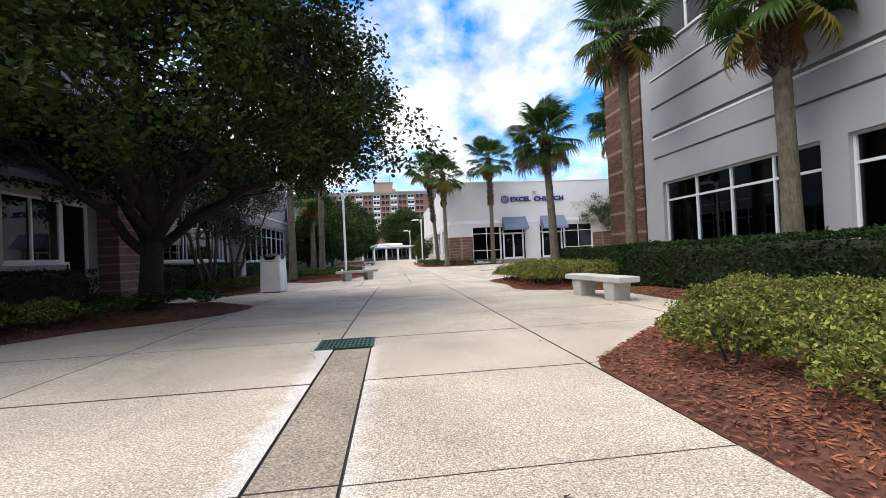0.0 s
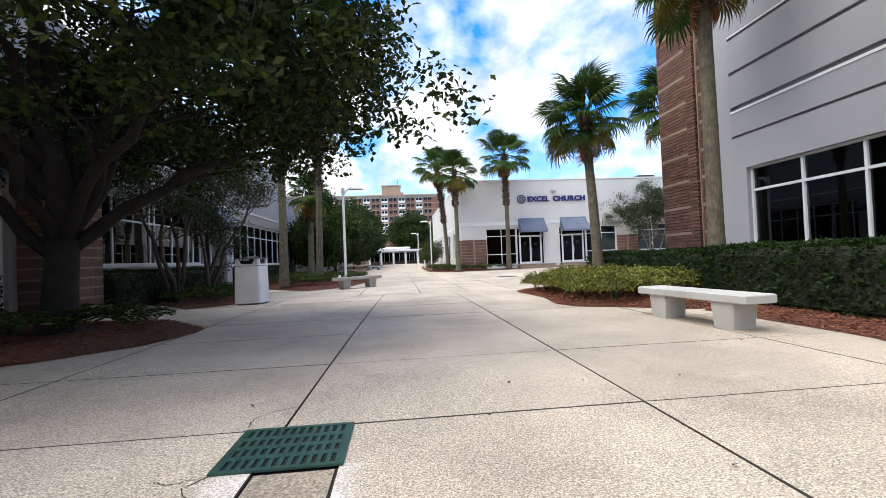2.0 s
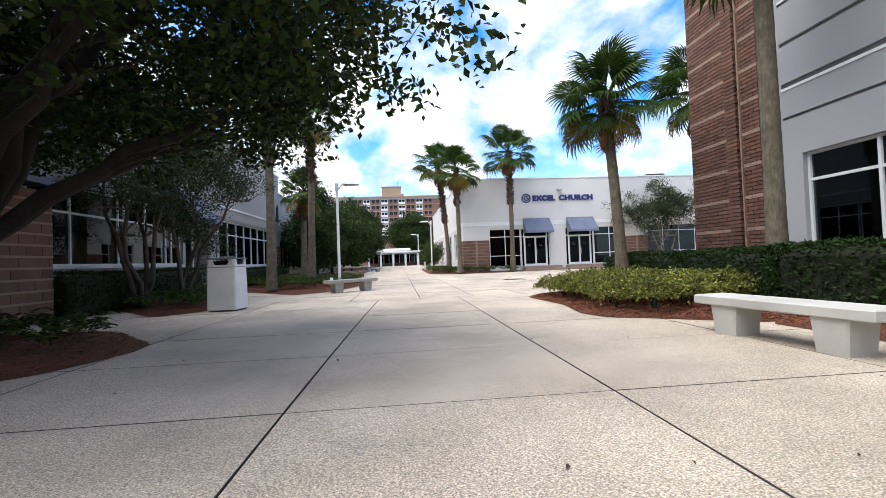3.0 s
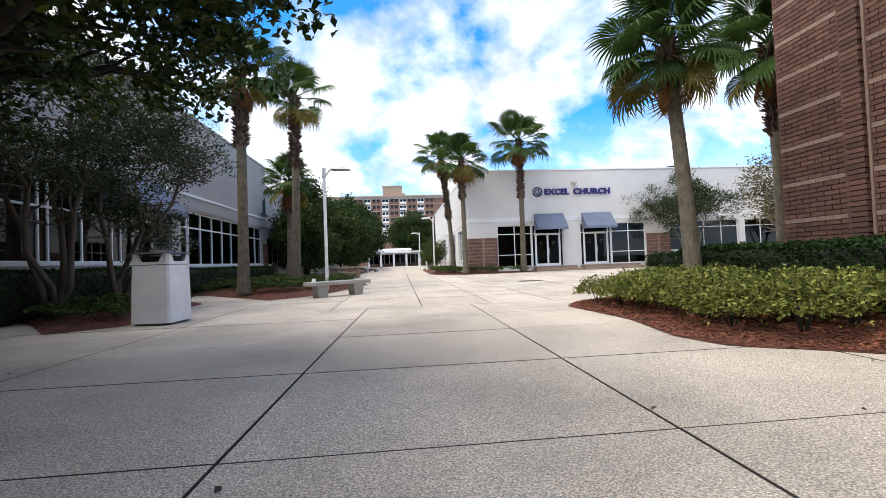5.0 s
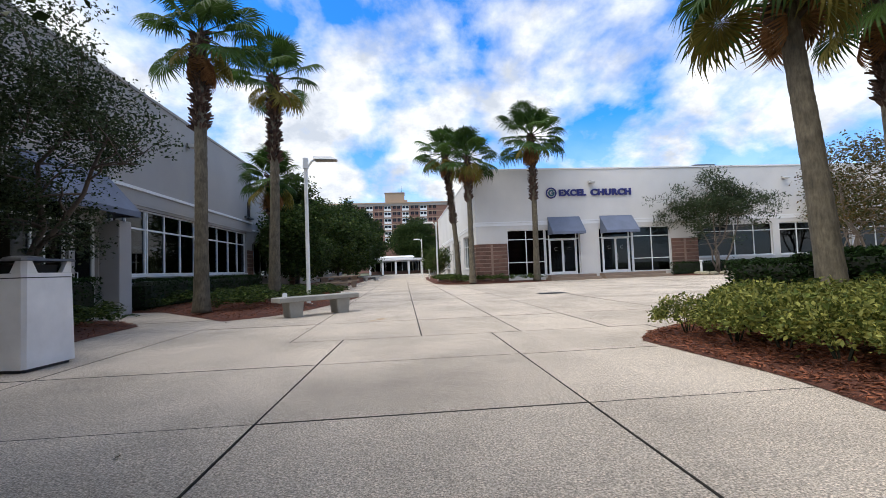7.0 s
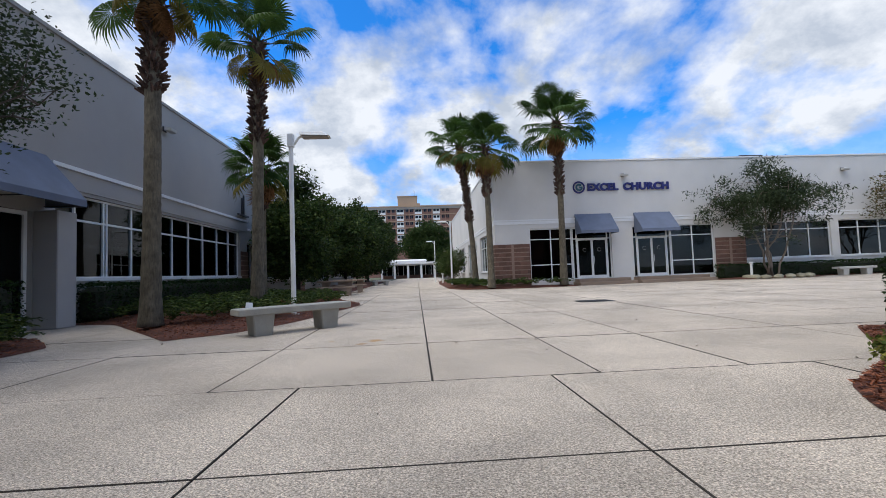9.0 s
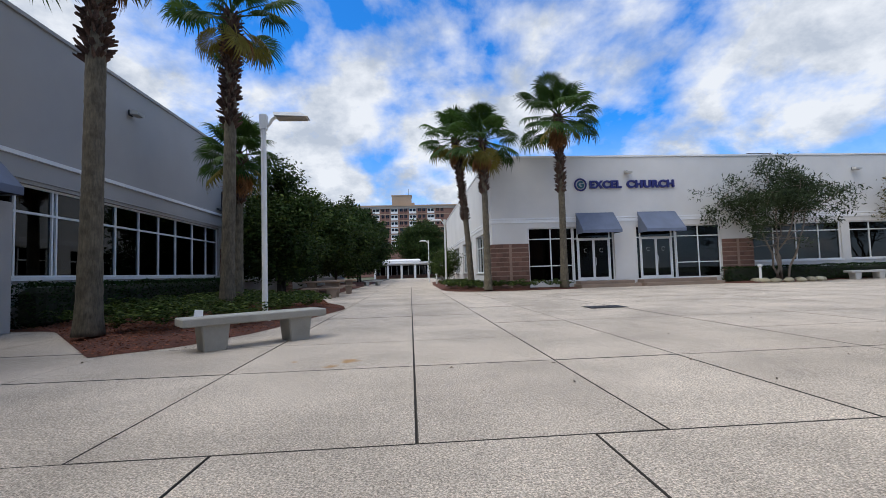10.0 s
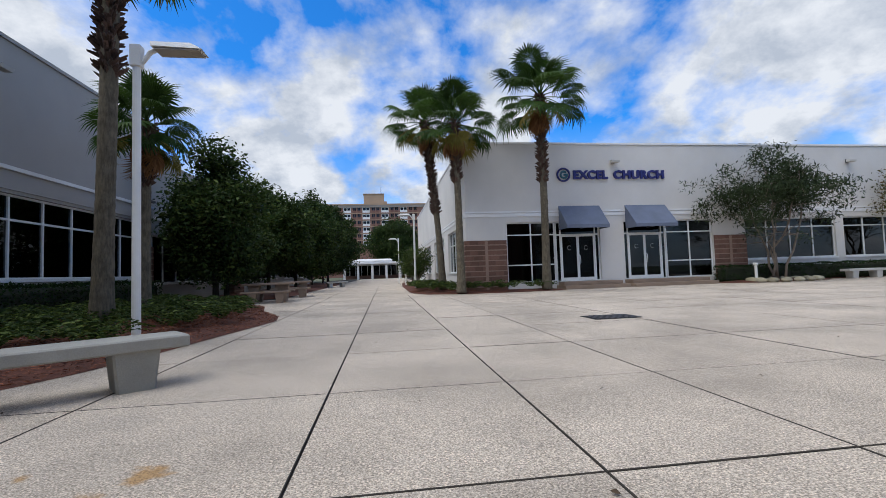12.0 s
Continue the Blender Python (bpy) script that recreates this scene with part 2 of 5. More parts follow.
M["teal"] = material("teal_sign", (0.03, 0.12, 0.17), 0.45, 0.03, 60, 2, 0.05, 0.0)
M["white"] = material("white_plastic", (0.80, 0.80, 0.80), 0.45, 0.02, 60, 2, 0.03, 0.0)
M["grate"] = material("green_cast_grate", (0.016, 0.058, 0.044), 0.5, 0.15, 70, 4, 0.3, 0.25)
# near black, the shade inside drains and bin put into a colour
M["pit"] = material("black_pit_shade", (0.012, 0.012, 0.012), 0.95)
M["roof"] = material("flat_roof_gravel", (0.33, 0.32, 0.31), 0.95)
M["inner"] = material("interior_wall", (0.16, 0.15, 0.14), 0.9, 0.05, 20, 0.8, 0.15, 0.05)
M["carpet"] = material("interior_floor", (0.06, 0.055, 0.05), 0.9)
M["blind"] = material("window_blind", (0.62, 0.61, 0.57), 0.8, 0.05, 60, 1, 0.1, 0.05)
M["bark"] = material("dark_oak_bark", (0.024, 0.019, 0.015), 0.95, 0.35, 30, 4, 0.35, 0.9)
M["bark_mid"] = material("grey_brown_myrtle_bark", (0.085, 0.066, 0.052), 0.9, 0.25, 30, 4, 0.3, 0.5)
M["bark_light"] = material("pale_myrtle_bark", (0.20, 0.16, 0.125), 0.9, 0.25, 30, 4, 0.3, 0.5)
M["palm"] = material("palm_trunk", (0.122, 0.102, 0.070), 0.95, 0.42, 26, 5, 0.4, 0.9, stretch=(1, 1, 0.22))
M["boot"] = material("palm_boots", (0.085, 0.05, 0.036), 0.95, 0.4, 26, 5, 0.35, 0.8, island=0.35)
M["frond"] = material("palm_frond", (0.047, 0.088, 0.019), 0.45, 0.15, 20, 3, 0.2, 0.0, per=0.35, island=0.12, through_leaf=0.32, spec=0.12)
M["frond_old"] = material("yellowing_frond", (0.20, 0.165, 0.035), 0.6, 0.15, 20, 3, 0.2, 0.0, per=0.25, island=0.12, through_leaf=0.3, spec=0.12)
M["frond_dead"] = material("dead_frond", (0.23, 0.115, 0.05), 0.85, 0.2, 20, 3, 0.25, 0.0, per=0.25, island=0.2, through_leaf=0.15, spec=0.12)
M["oak"] = material("oak_leaves", (0.025, 0.045, 0.011), 0.45, 0.1, 8, 0.5, 0.3, 0.0, island=0.45, through_leaf=0.2, tips=(0.085, 0.10, 0.02, 5.0), spec=0.12)
M["myrtle"] = material("myrtle_leaves", (0.042, 0.060, 0.027), 0.55, 0.1, 8, 0.8, 0.3, 0.0, island=0.4, through_leaf=0.28, spec=0.12)
M["autumn"] = material("turning_leaves", (0.06, 0.07, 0.022), 0.55, 0.1, 8, 0.8, 0.35, 0.0, island=0.4, through_leaf=0.28, tips=(0.17, 0.10, 0.035, 2.0), spec=0.12)
M["far_leaf"] = material("dark_green_leaves", (0.028, 0.052, 0.013), 0.55, 0.1, 4, 0.4, 0.35, 0.0, island=0.45, through_leaf=0.25, tips=(0.08, 0.105, 0.025, 4.0), spec=0.12)
M["hedge"] = material("dark_hedge_leaves", (0.021, 0.044, 0.011), 0.6, 0.1, 10, 1.2, 0.35, 0.0, island=0.65, through_leaf=0.22, spec=0.12)
M["variegated"] = material("variegated_leaves", (0.065, 0.095, 0.022), 0.5, 0.12, 10, 1.6, 0.35, 0.0, island=0.35, through_leaf=0.28, tips=(0.36, 0.35, 0.09, 1.3), spec=0.12)
M["fern"] = material("fern_leaves", (0.029, 0.055, 0.013), 0.55, 0.1, 10, 1.6, 0.35, 0.0, island=0.45, through_leaf=0.25, tips=(0.15, 0.19, 0.045, 3.0), spec=0.12)
M["dry_leaf"] = material("fallen_leaves", (0.07, 0.045, 0.025), 0.85, 0.2, 30, 2, 0.2, 0.0, island=0.4)
M["stone"] = material("tan_edging_stones", (0.36, 0.32, 0.22), 0.9, 0.2, 25, 3, 0.25, 0.5, per=0.25)
M["hotel"] = material("hotel_brown_brick", (0.25, 0.135, 0.105), 0.9, 0.1, 2.0, 0.15, 0.15, 0.0)
M["hotel_tan"] = material("hotel_tan_stucco", (0.42, 0.30, 0.21), 0.9, 0.06, 2.0, 0.15, 0.12, 0.0)
M["hotel_grey"] = material("hotel_grey_fascia", (0.30, 0.27, 0.25), 0.9, 0.06, 2.0, 0.15, 0.12, 0.0)
M["hotel_rail"] = material("hotel_dark_rail", (0.20, 0.10, 0.08), 0.9, 0.06, 2.0, 0.15, 0.12, 0.0)
# twigs and hedge cores, with the shade among the leaves in the colour
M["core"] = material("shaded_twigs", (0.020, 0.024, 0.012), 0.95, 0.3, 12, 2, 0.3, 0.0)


def glass(name, tint, rough=0.02, clear=0.5):
    m = bpy.data.materials.new(name)
    m.use_nodes = True
    t = m.node_tree
    t.nodes.remove(t.nodes["Principled BSDF"])
    a = nd(t, "ShaderNodeBsdfTransparent"); a.inputs[0].default_value = (*tint, 1)
    g = nd(t, "ShaderNodeBsdfGlossy", Roughness=rough); g.inputs[0].default_value = (0.9, 0.95, 1.0, 1)
    fr = nd(t, "ShaderNodeFresnel", IOR=1.45)
    boost = t.nodes.new("ShaderNodeMapRange")
    boost.inputs[1].default_value, boost.inputs[2].default_value, boost.inputs[3].default_value, boost.inputs[4].default_value = 0.0, 1.0, clear, 1.0
    t.links.new(fr.outputs[0], boost.inputs[0])
    co = t.nodes.new("ShaderNodeNewGeometry")
    wob = nd(t, "ShaderNodeTexNoise", Scale=0.9, Detail=1.0)
    t.links.new(co.outputs["Position"], wob.inputs["Vector"])
    bp = nd(t, "ShaderNodeBump", Strength=0.02, Distance=0.05)
    t.links.new(wob.outputs["Fac"], bp.inputs["Height"]); t.links.new(bp.outputs[0], g.inputs["Normal"])
    mx = t.nodes.new("ShaderNodeMixShader")
    t.links.new(boost.outputs[0], mx.inputs[0]); t.links.new(a.outputs[0], mx.inputs[1]); t.links.new(g.outputs[0], mx.inputs[2])
    t.links.new(mx.outputs[0], t.nodes["Material Output"].inputs[0])
    return m


M["glass"] = glass("tinted_window_glass", (0.13, 0.14, 0.14), 0.015, 0.0)

# ---- mesh helpers ----


class Build:
    """Gathers vertices and faces for one mesh."""

    def __init__(self):
        self.v, self.f = [], []

    def add(self, verts, faces):
        n = len(self.v)
        self.v.extend(verts)
        self.f.extend([tuple(i + n for i in f) for f in faces])
        return self

    def box(self, x0, y0, z0, x1, y1, z1, b=0.0):
        """A box; b chamfers its upright and top edges."""
        if b <= 0:
            return self.add([(x0, y0, z0), (x1, y0, z0), (x1, y1, z0), (x0, y1, z0), (x0, y0, z1), (x1, y0, z1), (x1, y1, z1), (x0, y1, z1)],
                            [(0, 3, 2, 1), (4, 5, 6, 7), (0, 1, 5, 4), (1, 2, 6, 5), (2, 3, 7, 6), (3, 0, 4, 7)])

        def ring(i, z):
            return [(x0 + i + b, y0 + i, z), (x1 - i - b, y0 + i, z), (x1 - i, y0 + i + b, z), (x1 - i, y1 - i - b, z),
                    (x1 - i - b, y1 - i, z), (x0 + i + b, y1 - i, z), (x0 + i, y1 - i - b, z), (x0 + i, y0 + i + b, z)]
        vs = ring(b, z0) + ring(0, z0 + b) + ring(0, z1 - b) + ring(b, z1)
        fs = [tuple(reversed(range(8))), tuple(range(24, 32))]
        for k in range(3):
            fs += [(8 * k + i, 8 * k + (i + 1) % 8, 8 * k + 8 + (i + 1) % 8, 8 * k + 8 + i) for i in range(8)]
        return self.add(vs, fs)

    def tube(self, pts, radii, n=8, cap=True, squash=None):
        """A tube along points, with a radius at each."""
        base = len(self.v)
        for i, p in enumerate(pts):
            p = Vector(p)
            d = (Vector(pts[min(i + 1, len(pts) - 1)]) - Vector(pts[max(i - 1, 0)])).normalized()
            a = d.cross(Vector((0.31, 0.95, 0.05))).normalized()
            if a.length < 0.5:
                a = Vector((1, 0, 0))
            c = d.cross(a)
            for k in range(n):
                w = 2 * math.pi * k / n
                q = p + radii[i] * (math.cos(w) * a + math.sin(w) * c)
                self.v.append(tuple(q))
        for i in range(len(pts) - 1):
            for k in range(n):
                self.f.append((base + i * n + k, base + i * n + (k + 1) % n, base + (i + 1) * n + (k + 1) % n, base + (i + 1) * n + k))
        if cap:
            self.f.append(tuple(base + k for k in reversed(range(n))))
            self.f.append(tuple(base + (len(pts) - 1) * n + k for k in range(n)))
        return self

    def prism(self, outline, z0, z1):
        """An upright prism over an outline in x and y."""
        n = len(outline)
        vs = [(x, y, z0) for x, y in outline] + [(x, y, z1) for x, y in outline]
        return self.add(vs, [tuple(reversed(range(n))), tuple(range(n, 2 * n))] + [(i, (i + 1) % n, n + (i + 1) % n, n + i) for i in range(n)])

    def mesh(self, name, smooth=False):
        me = bpy.data.meshes.new(name)
        me.from_pydata(self.v, [], self.f)
        me.validate()
        if smooth:
            me.polygons.foreach_set("use_smooth", [True] * len(me.polygons))
        me.update()
        return me


def part(name, b, mat, parent=None, label="", smooth=False, at=None):
    """Links one mesh as an object, under a thing or on its own."""
    me = b if isinstance(b, bpy.types.Mesh) else b.mesh(name, smooth)
    if not me.materials:
        me.materials.append(M[mat] if isinstance(mat, str) else mat)
    ob = new(name, me)
    if parent is not None:
        ob.parent = parent
    if at is not None:
        ob.matrix_local = at
    if label:
        tagged(ob, label)
    return ob


def thing(name, m=None, label="", category="", group="", kind=""):
    """An empty at the base of a thing."""
    ob = new(name)
    ob.empty_display_size = 0.1
    if m is not None:
        ob.matrix_world = m
    return tagged(ob, label, category, group, kind)


def mesh_np(name, verts, quads, mat):
    """A mesh from arrays: n x 3 vertices, m x 4 corners."""
    me = bpy.data.meshes.new(name)
    me.vertices.add(len(verts))
    me.vertices.foreach_set("co", np.asarray(verts, np.float32).ravel())
    k = quads.shape[1]
    me.loops.add(quads.size)
    me.loops.foreach_set("vertex_index", quads.astype(np.int32).ravel())
    me.polygons.add(len(quads))
    me.polygons.foreach_set("loop_start", np.arange(0, quads.size, k, dtype=np.int32))
    me.update(calc_edges=True)
    me.materials.append(M[mat])
    return me


def leaves(name, centres, size, mat, rng, aspect=0.45, flat_bias=0.4, out=None, droop=0.0):
    """One small pointed leaf of two faces at each centre, bent along its rib."""
    c = np.asarray(centres, float)
    n = len(c)
    d = rng.normal(size=(n, 3))
    if out is not None:
        d = d * 0.8 + out
    d[:, 2] = d[:, 2] * (1 - flat_bias) - droop
    d /= np.linalg.norm(d, axis=1)[:, None] + 1e-9
    u = rng.normal(size=(n, 3)) * (1 - flat_bias * 0.6) + np.array([0, 0, 1.4 * flat_bias])
    s = np.cross(d, u)
    s /= np.linalg.norm(s, axis=1)[:, None] + 1e-9
    up = np.cross(s, d)
    L = (size * rng.uniform(0.65, 1.3, n))[:, None]
    w = L * aspect * 0.5
    base, tip = c - d * L * 0.5, c + d * L * 0.5
    lift = up * w * 0.5
    v = np.stack([base, c + s * w + lift, tip, c - s * w + lift], 1).reshape(-1, 3)
    i = np.arange(n)[:, None] * 4
    q = np.concatenate([i + np.array([0, 1, 2]), i + np.array([0, 2, 3])], 0)
    return mesh_np(name, v, q, mat)

# ---- ground ----
rng = np.random.default_rng(7)
ground = Build().add([(-700, -300, -0.12), (700, -300, -0.12), (700, 900, -0.12), (-700, 900, -0.12)], [(0, 1, 2, 3)])
tagged(part("ground", ground, "earth"), "flat grassy ground reaching to the horizon", "ground", kind="structure")
bed_base = Build().box(-8.1, -14, -0.11, 40, 112, -0.016)
tagged(part("pavement_base", bed_base, "joint"), "dark dirt in the joints beneath the pavement", "pavement", kind="structure")

# ---- buildings ----


class Facade:
    """A wall plane: u runs along it, w goes into the building, z is up."""

    def __init__(self, side, plane):
        self.side, self.plane = side, plane

    def p(self, u, w, z):
        return {"n": (u, self.plane + w, z), "w": (self.plane - w, u, z), "e": (self.plane + w, u, z)}[self.side]

    def box(self, b, u0, u1, w0, w1, z0, z1, c=0.0):
        a, d = self.p(u0, w0, z0), self.p(u1, w1, z1)
        return b.box(*[min(i, j) for i, j in zip(a, d)], *[max(i, j) for i, j in zip(a, d)], c)

    def wall(self, u0, u1, z0, z1, thick, holes):
        """The wall with openings cut through it."""
        b = Build()
        us = sorted({u0, u1, *[h[0] for h in holes if u0 < h[0] < u1], *[h[1] for h in holes if u0 < h[1] < u1]})
        for a, c in zip(us, us[1:]):
            mid, z = (a + c) / 2, z0
            for h in sorted([h for h in holes if h[0] < mid < h[1]], key=lambda h: h[2]):
                if h[2] > z + 1e-4:
                    self.box(b, a, c, 0, thick, z, h[2])
                z = max(z, h[3])
            if z < z1 - 1e-4:
                self.box(b, a, c, 0, thick, z, z1)
        bm = bmesh.new()
        bm.from_mesh(b.mesh("wall"))
        bmesh.ops.remove_doubles(bm, verts=bm.verts, dist=1e-3)
        me = bpy.data.meshes.new("wall")
        bm.to_mesh(me); bm.free()
        return me


def window(fac, parent, u0, u1, z0, z1, mull, trans, set_in=0.10, bar=0.055, sill=True, name="window"):
    """A storefront window: frame with mullions and transoms, a pane in each light, a sill."""
    inner = Facade(fac.side, fac.p(0, set_in, 0)[1 if fac.side == "n" else 0])
    us = [u0 + bar / 2, *mull, u1 - bar / 2]
    lv = [z0 + bar / 2, *trans, z1 - bar / 2]
    f = inner.wall(u0, u1, z0, z1, 0.10, [(a + bar / 2, c - bar / 2, g + bar / 2, h - bar / 2) for a, c in zip(us, us[1:]) for g, h in zip(lv, lv[1:])])
    fr = part(name, f, "alu", parent, "white aluminium window frame")
    if sill:
        s = Build()
        fac.box(s, u0 - 0.03, u1 + 0.03, -0.05, set_in + 0.05, z0 - 0.07, z0 - 0.004)
        part("sill", s, "alu", fr)
    zs = lv
    for a, c in zip(us, us[1:]):
        for g, h in zip(zs, zs[1:]):
            p = Build()
            fac.box(p, a + 0.01, c - 0.01, set_in + 0.045, set_in + 0.055, g + 0.01, h - 0.01)
            part("pane", p, "glass", fr).visible_shadow = False
    return fr


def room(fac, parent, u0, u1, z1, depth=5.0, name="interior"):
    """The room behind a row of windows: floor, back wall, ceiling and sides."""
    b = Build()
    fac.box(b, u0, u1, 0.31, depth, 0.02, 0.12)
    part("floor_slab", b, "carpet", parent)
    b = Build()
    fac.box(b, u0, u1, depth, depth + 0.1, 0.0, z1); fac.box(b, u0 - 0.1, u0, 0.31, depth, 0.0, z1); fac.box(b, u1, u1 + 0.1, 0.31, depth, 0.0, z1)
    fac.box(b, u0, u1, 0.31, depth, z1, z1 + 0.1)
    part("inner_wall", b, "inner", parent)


# church building, beyond the plaza
ch = Facade("n", 37.3)
church = thing("church_building", pose(18, 37.3, 0), "single-storey white stucco building with brown block base and flat roof", "building", kind="")


church.matrix_world = Matrix()
holes = [(7.0, 11.7, 0.0, 3.22), (12.95, 17.75, 0.0, 3.22), (19.6, 24.9, 1.12, 3.22), (25.4, 30.6, 1.12, 3.22), (31.2, 36.4, 1.12, 3.22)]
part("wall", ch.wall(5.05, 44, 0, 7.0, 0.3, holes), "stucco", church, "white stucco front wall")
b = Build(); ch.box(b, 5.0, 44.05, -0.05, 0.42, 7.004, 7.09); part("coping", b, "band", church)
b = Build(); ch.box(b, 5.0, 44.0, -0.045, -0.002, 3.68, 3.76); ch.box(b, 5.0, 44.0, -0.03, -0.002, 3.50, 3.66); part("ledge", b, "band", church)
cs = Facade("e", 5.05)
sholes = [(39.2, 43.2, 0.9, 3.2), (45.0, 50.5, 0.9, 3.2), (53.0, 58.0, 0.9, 3.2)]
part("side_wall", cs.wall(37.604, 66, 0, 7.0, 0.3, sholes), "stucco", church)
b = Build(); cs.box(b, 37.4, 66.0, -0.045, -0.002, 3.68, 3.76); cs.box(b, 37.4, 66.0, -0.03, -0.002, 3.50, 3.66); part("side_ledge", b, "band", church)
b = Build(); cs.box(b, 37.73, 66.05, -0.05, 0.42, 7.004, 7.09); part("side_coping", b, "band", church)
for a, c, d, e in sholes:
    window(cs, church, a, c, d, e, [a + (c - a) * k / 4 for k in (1, 2, 3)], [2.45])
b = Build().box(5.36, 37.61, 6.8, 44, 66, 6.9); part("roof", b, "roof", church)
b = Build().box(43.7, 37.61, 0, 44, 66, 6.99).box(5.36, 65.7, 0, 43.7, 66, 6.79); part("back_wall", b, "stucco", church)
room(ch, church, 5.5, 43.5, 3.6, 7.0)
window(ch, church, 7.0, 9.42, 0.34, 3.22, [8.22], [1.18, 2.62], sill=False)
window(ch, church, 15.22, 17.75, 0.34, 3.22, [16.5], [1.18, 2.62], sill=False)
window(ch, church, 19.6, 24.9, 1.12, 3.22, [20.9, 22.25, 23.6], [2.75])
window(ch, church, 25.4, 30.6, 1.12, 3.22, [26.7, 28.0, 29.3], [2.75])
window(ch, church, 31.2, 36.4, 1.12, 3.22, [32.5, 33.8, 35.1], [2.75])
for a, c in ((7.0, 9.42), (15.22, 17.75)):
    b = Build(); ch.box(b, a, c, 0.08, 0.3, 0.0, 0.336); part("plinth", b, "stucco", church)
for a, c in ((9.45, 11.7), (12.95, 15.2)):
    b = Build(); ch.box(b, a, c, 0.0, 0.32, 0.0, 0.33); part("threshold", b, "bench", church)


def entrance(u0, u1):
    """A pair of glazed doors with a side light and a light over them."""
    d = thing("door", None, "", "")
    d.parent = church
    f = Build()
    z0, zt, z1, s = 0.34, 2.56, 3.22, 0.06
    a, c = u0 + 0.22, u1 - 0.26
    for u in (u0, a, c, u1 - s):
        ch.box(f, u, u + s, 0.10, 0.2, z0, z1)
    for e, g in ((u0 + s, a), (a + s, c), (c + s, u1 - s)):
        ch.box(f, e, g, 0.104, 0.2, zt, zt + s); ch.box(f, e, g, 0.104, 0.2, z1 - s, z1); ch.box(f, e, g, 0.104, 0.2, z0, z0 + 0.03)
    part("door_frame", f, "alu", d)
    for e, g in ((u0 + s, a), (c + s, u1 - s)):
        p = Build(); ch.box(p, e, g, 0.145, 0.155, z0 + 0.03, zt); part("pane", p, "glass", d).visible_shadow = False
    for e, g in ((u0 + s, a), (a + s, c), (c + s, u1 - s)):
        p = Build(); ch.box(p, e, g, 0.145, 0.155, zt + s, z1 - s); part("pane", p, "glass", d).visible_shadow = False
    mid = (a + s + c) / 2
    for e, g, h in ((a + s + 0.008, mid - 0.004, mid - 0.10), (mid + 0.004, c - 0.008, mid + 0.06)):
        l = Build(); w = 0.06
        ch.box(l, e, e + w, 0.115, 0.165, z0 + 0.035, zt - 0.005); ch.box(l, g - w, g, 0.115, 0.165, z0 + 0.035, zt - 0.005)
        ch.box(l, e + w, g - w, 0.117, 0.163, z0 + 0.035, z0 + 0.17); ch.box(l, e + w, g - w, 0.117, 0.163, zt - 0.07, zt - 0.005)
        leaf = part("door_leaf", l, "alu", d)
        p = Build(); ch.box(p, e + w, g - w, 0.135, 0.145, z0 + 0.17, zt - 0.07); part("pane", p, "glass", leaf).visible_shadow = False
        k = Build(); x = h + 0.02
        k.tube([ch.p(x, 0.115, 1.15), ch.p(x, 0.05, 1.17), ch.p(x, 0.05, 1.55), ch.p(x, 0.115, 1.57)], [0.014] * 4, 8)
        part("handle", k, "alu", leaf)
        cx = (e + g) / 2
        ring = [ch.p(cx + 0.10 * math.cos(w_), 0.131, 1.95 + 0.10 * math.sin(w_)) for w_ in [radians(40 + 280 * i / 14) for i in range(15)]]
        part("decal", Build().tube(ring, [0.007] * 15, 4), "bench", leaf)
    return d


entrance(9.45, 11.7)
entrance(12.95, 15.2)

# brown block base of the church, at the corner and beside the windows


def block_panel(fac, parent, u0, u1, z0, z1, proud=0.05):
    """Rows of split-faced blocks with tan bands between them."""
    base = Build(); fac.box(base, u0 + 0.012, u1 - 0.012, -proud + 0.012, -0.002, z0, z1 - 0.004)
    part("block_backing", base, "mortar", parent)
    z, k = z0, 0
    while z < z1 - 0.12:
        h = 0.19
        u, i = u0, 0
        while u < u1 - 0.02:
            w = 0.40 if i or not k % 2 else 0.20
            e = min(u + w, u1)
            q = Build(); fac.box(q, u + 0.005, e - 0.005, -proud - random.uniform(0, 0.012), -0.004, z + 0.005, z + h - 0.005)
            part("block", q, "block", parent)
            u, i = e, i + 1
        z += h
        if z < z1 - 0.06:
            q = Build(); fac.box(q, u0 + 0.002, u1 - 0.002, -proud - 0.012, -0.004, z + 0.001, z + 0.052)
            part("block_band", q, "block_light", parent)
            z += 0.055
        k += 1


block_panel(ch, church, 5.0, 6.98, 0, 2.36)
block_panel(ch, church, 17.78, 19.58, 0, 2.36)
block_panel(cs, church, 37.36, 39.1, 0, 2.36)
b = Build(); ch.box(b, 5.92, 6.06, -0.075, -0.004, 0, 2.36); part("block_pilaster", b, "block_light", church)
b = Build(); ch.box(b, 18.6, 18.74, -0.075, -0.004, 0, 2.36); part("block_pilaster", b, "block_light", church)
# parapet box on the roof
tagged(part("roof_hatch", Build().box(20.35, 38.2, 6.89, 21.85, 39.4, 7.40, 0.04), "dark_metal"), "low dark rooftop unit on the church roof", "roof unit")

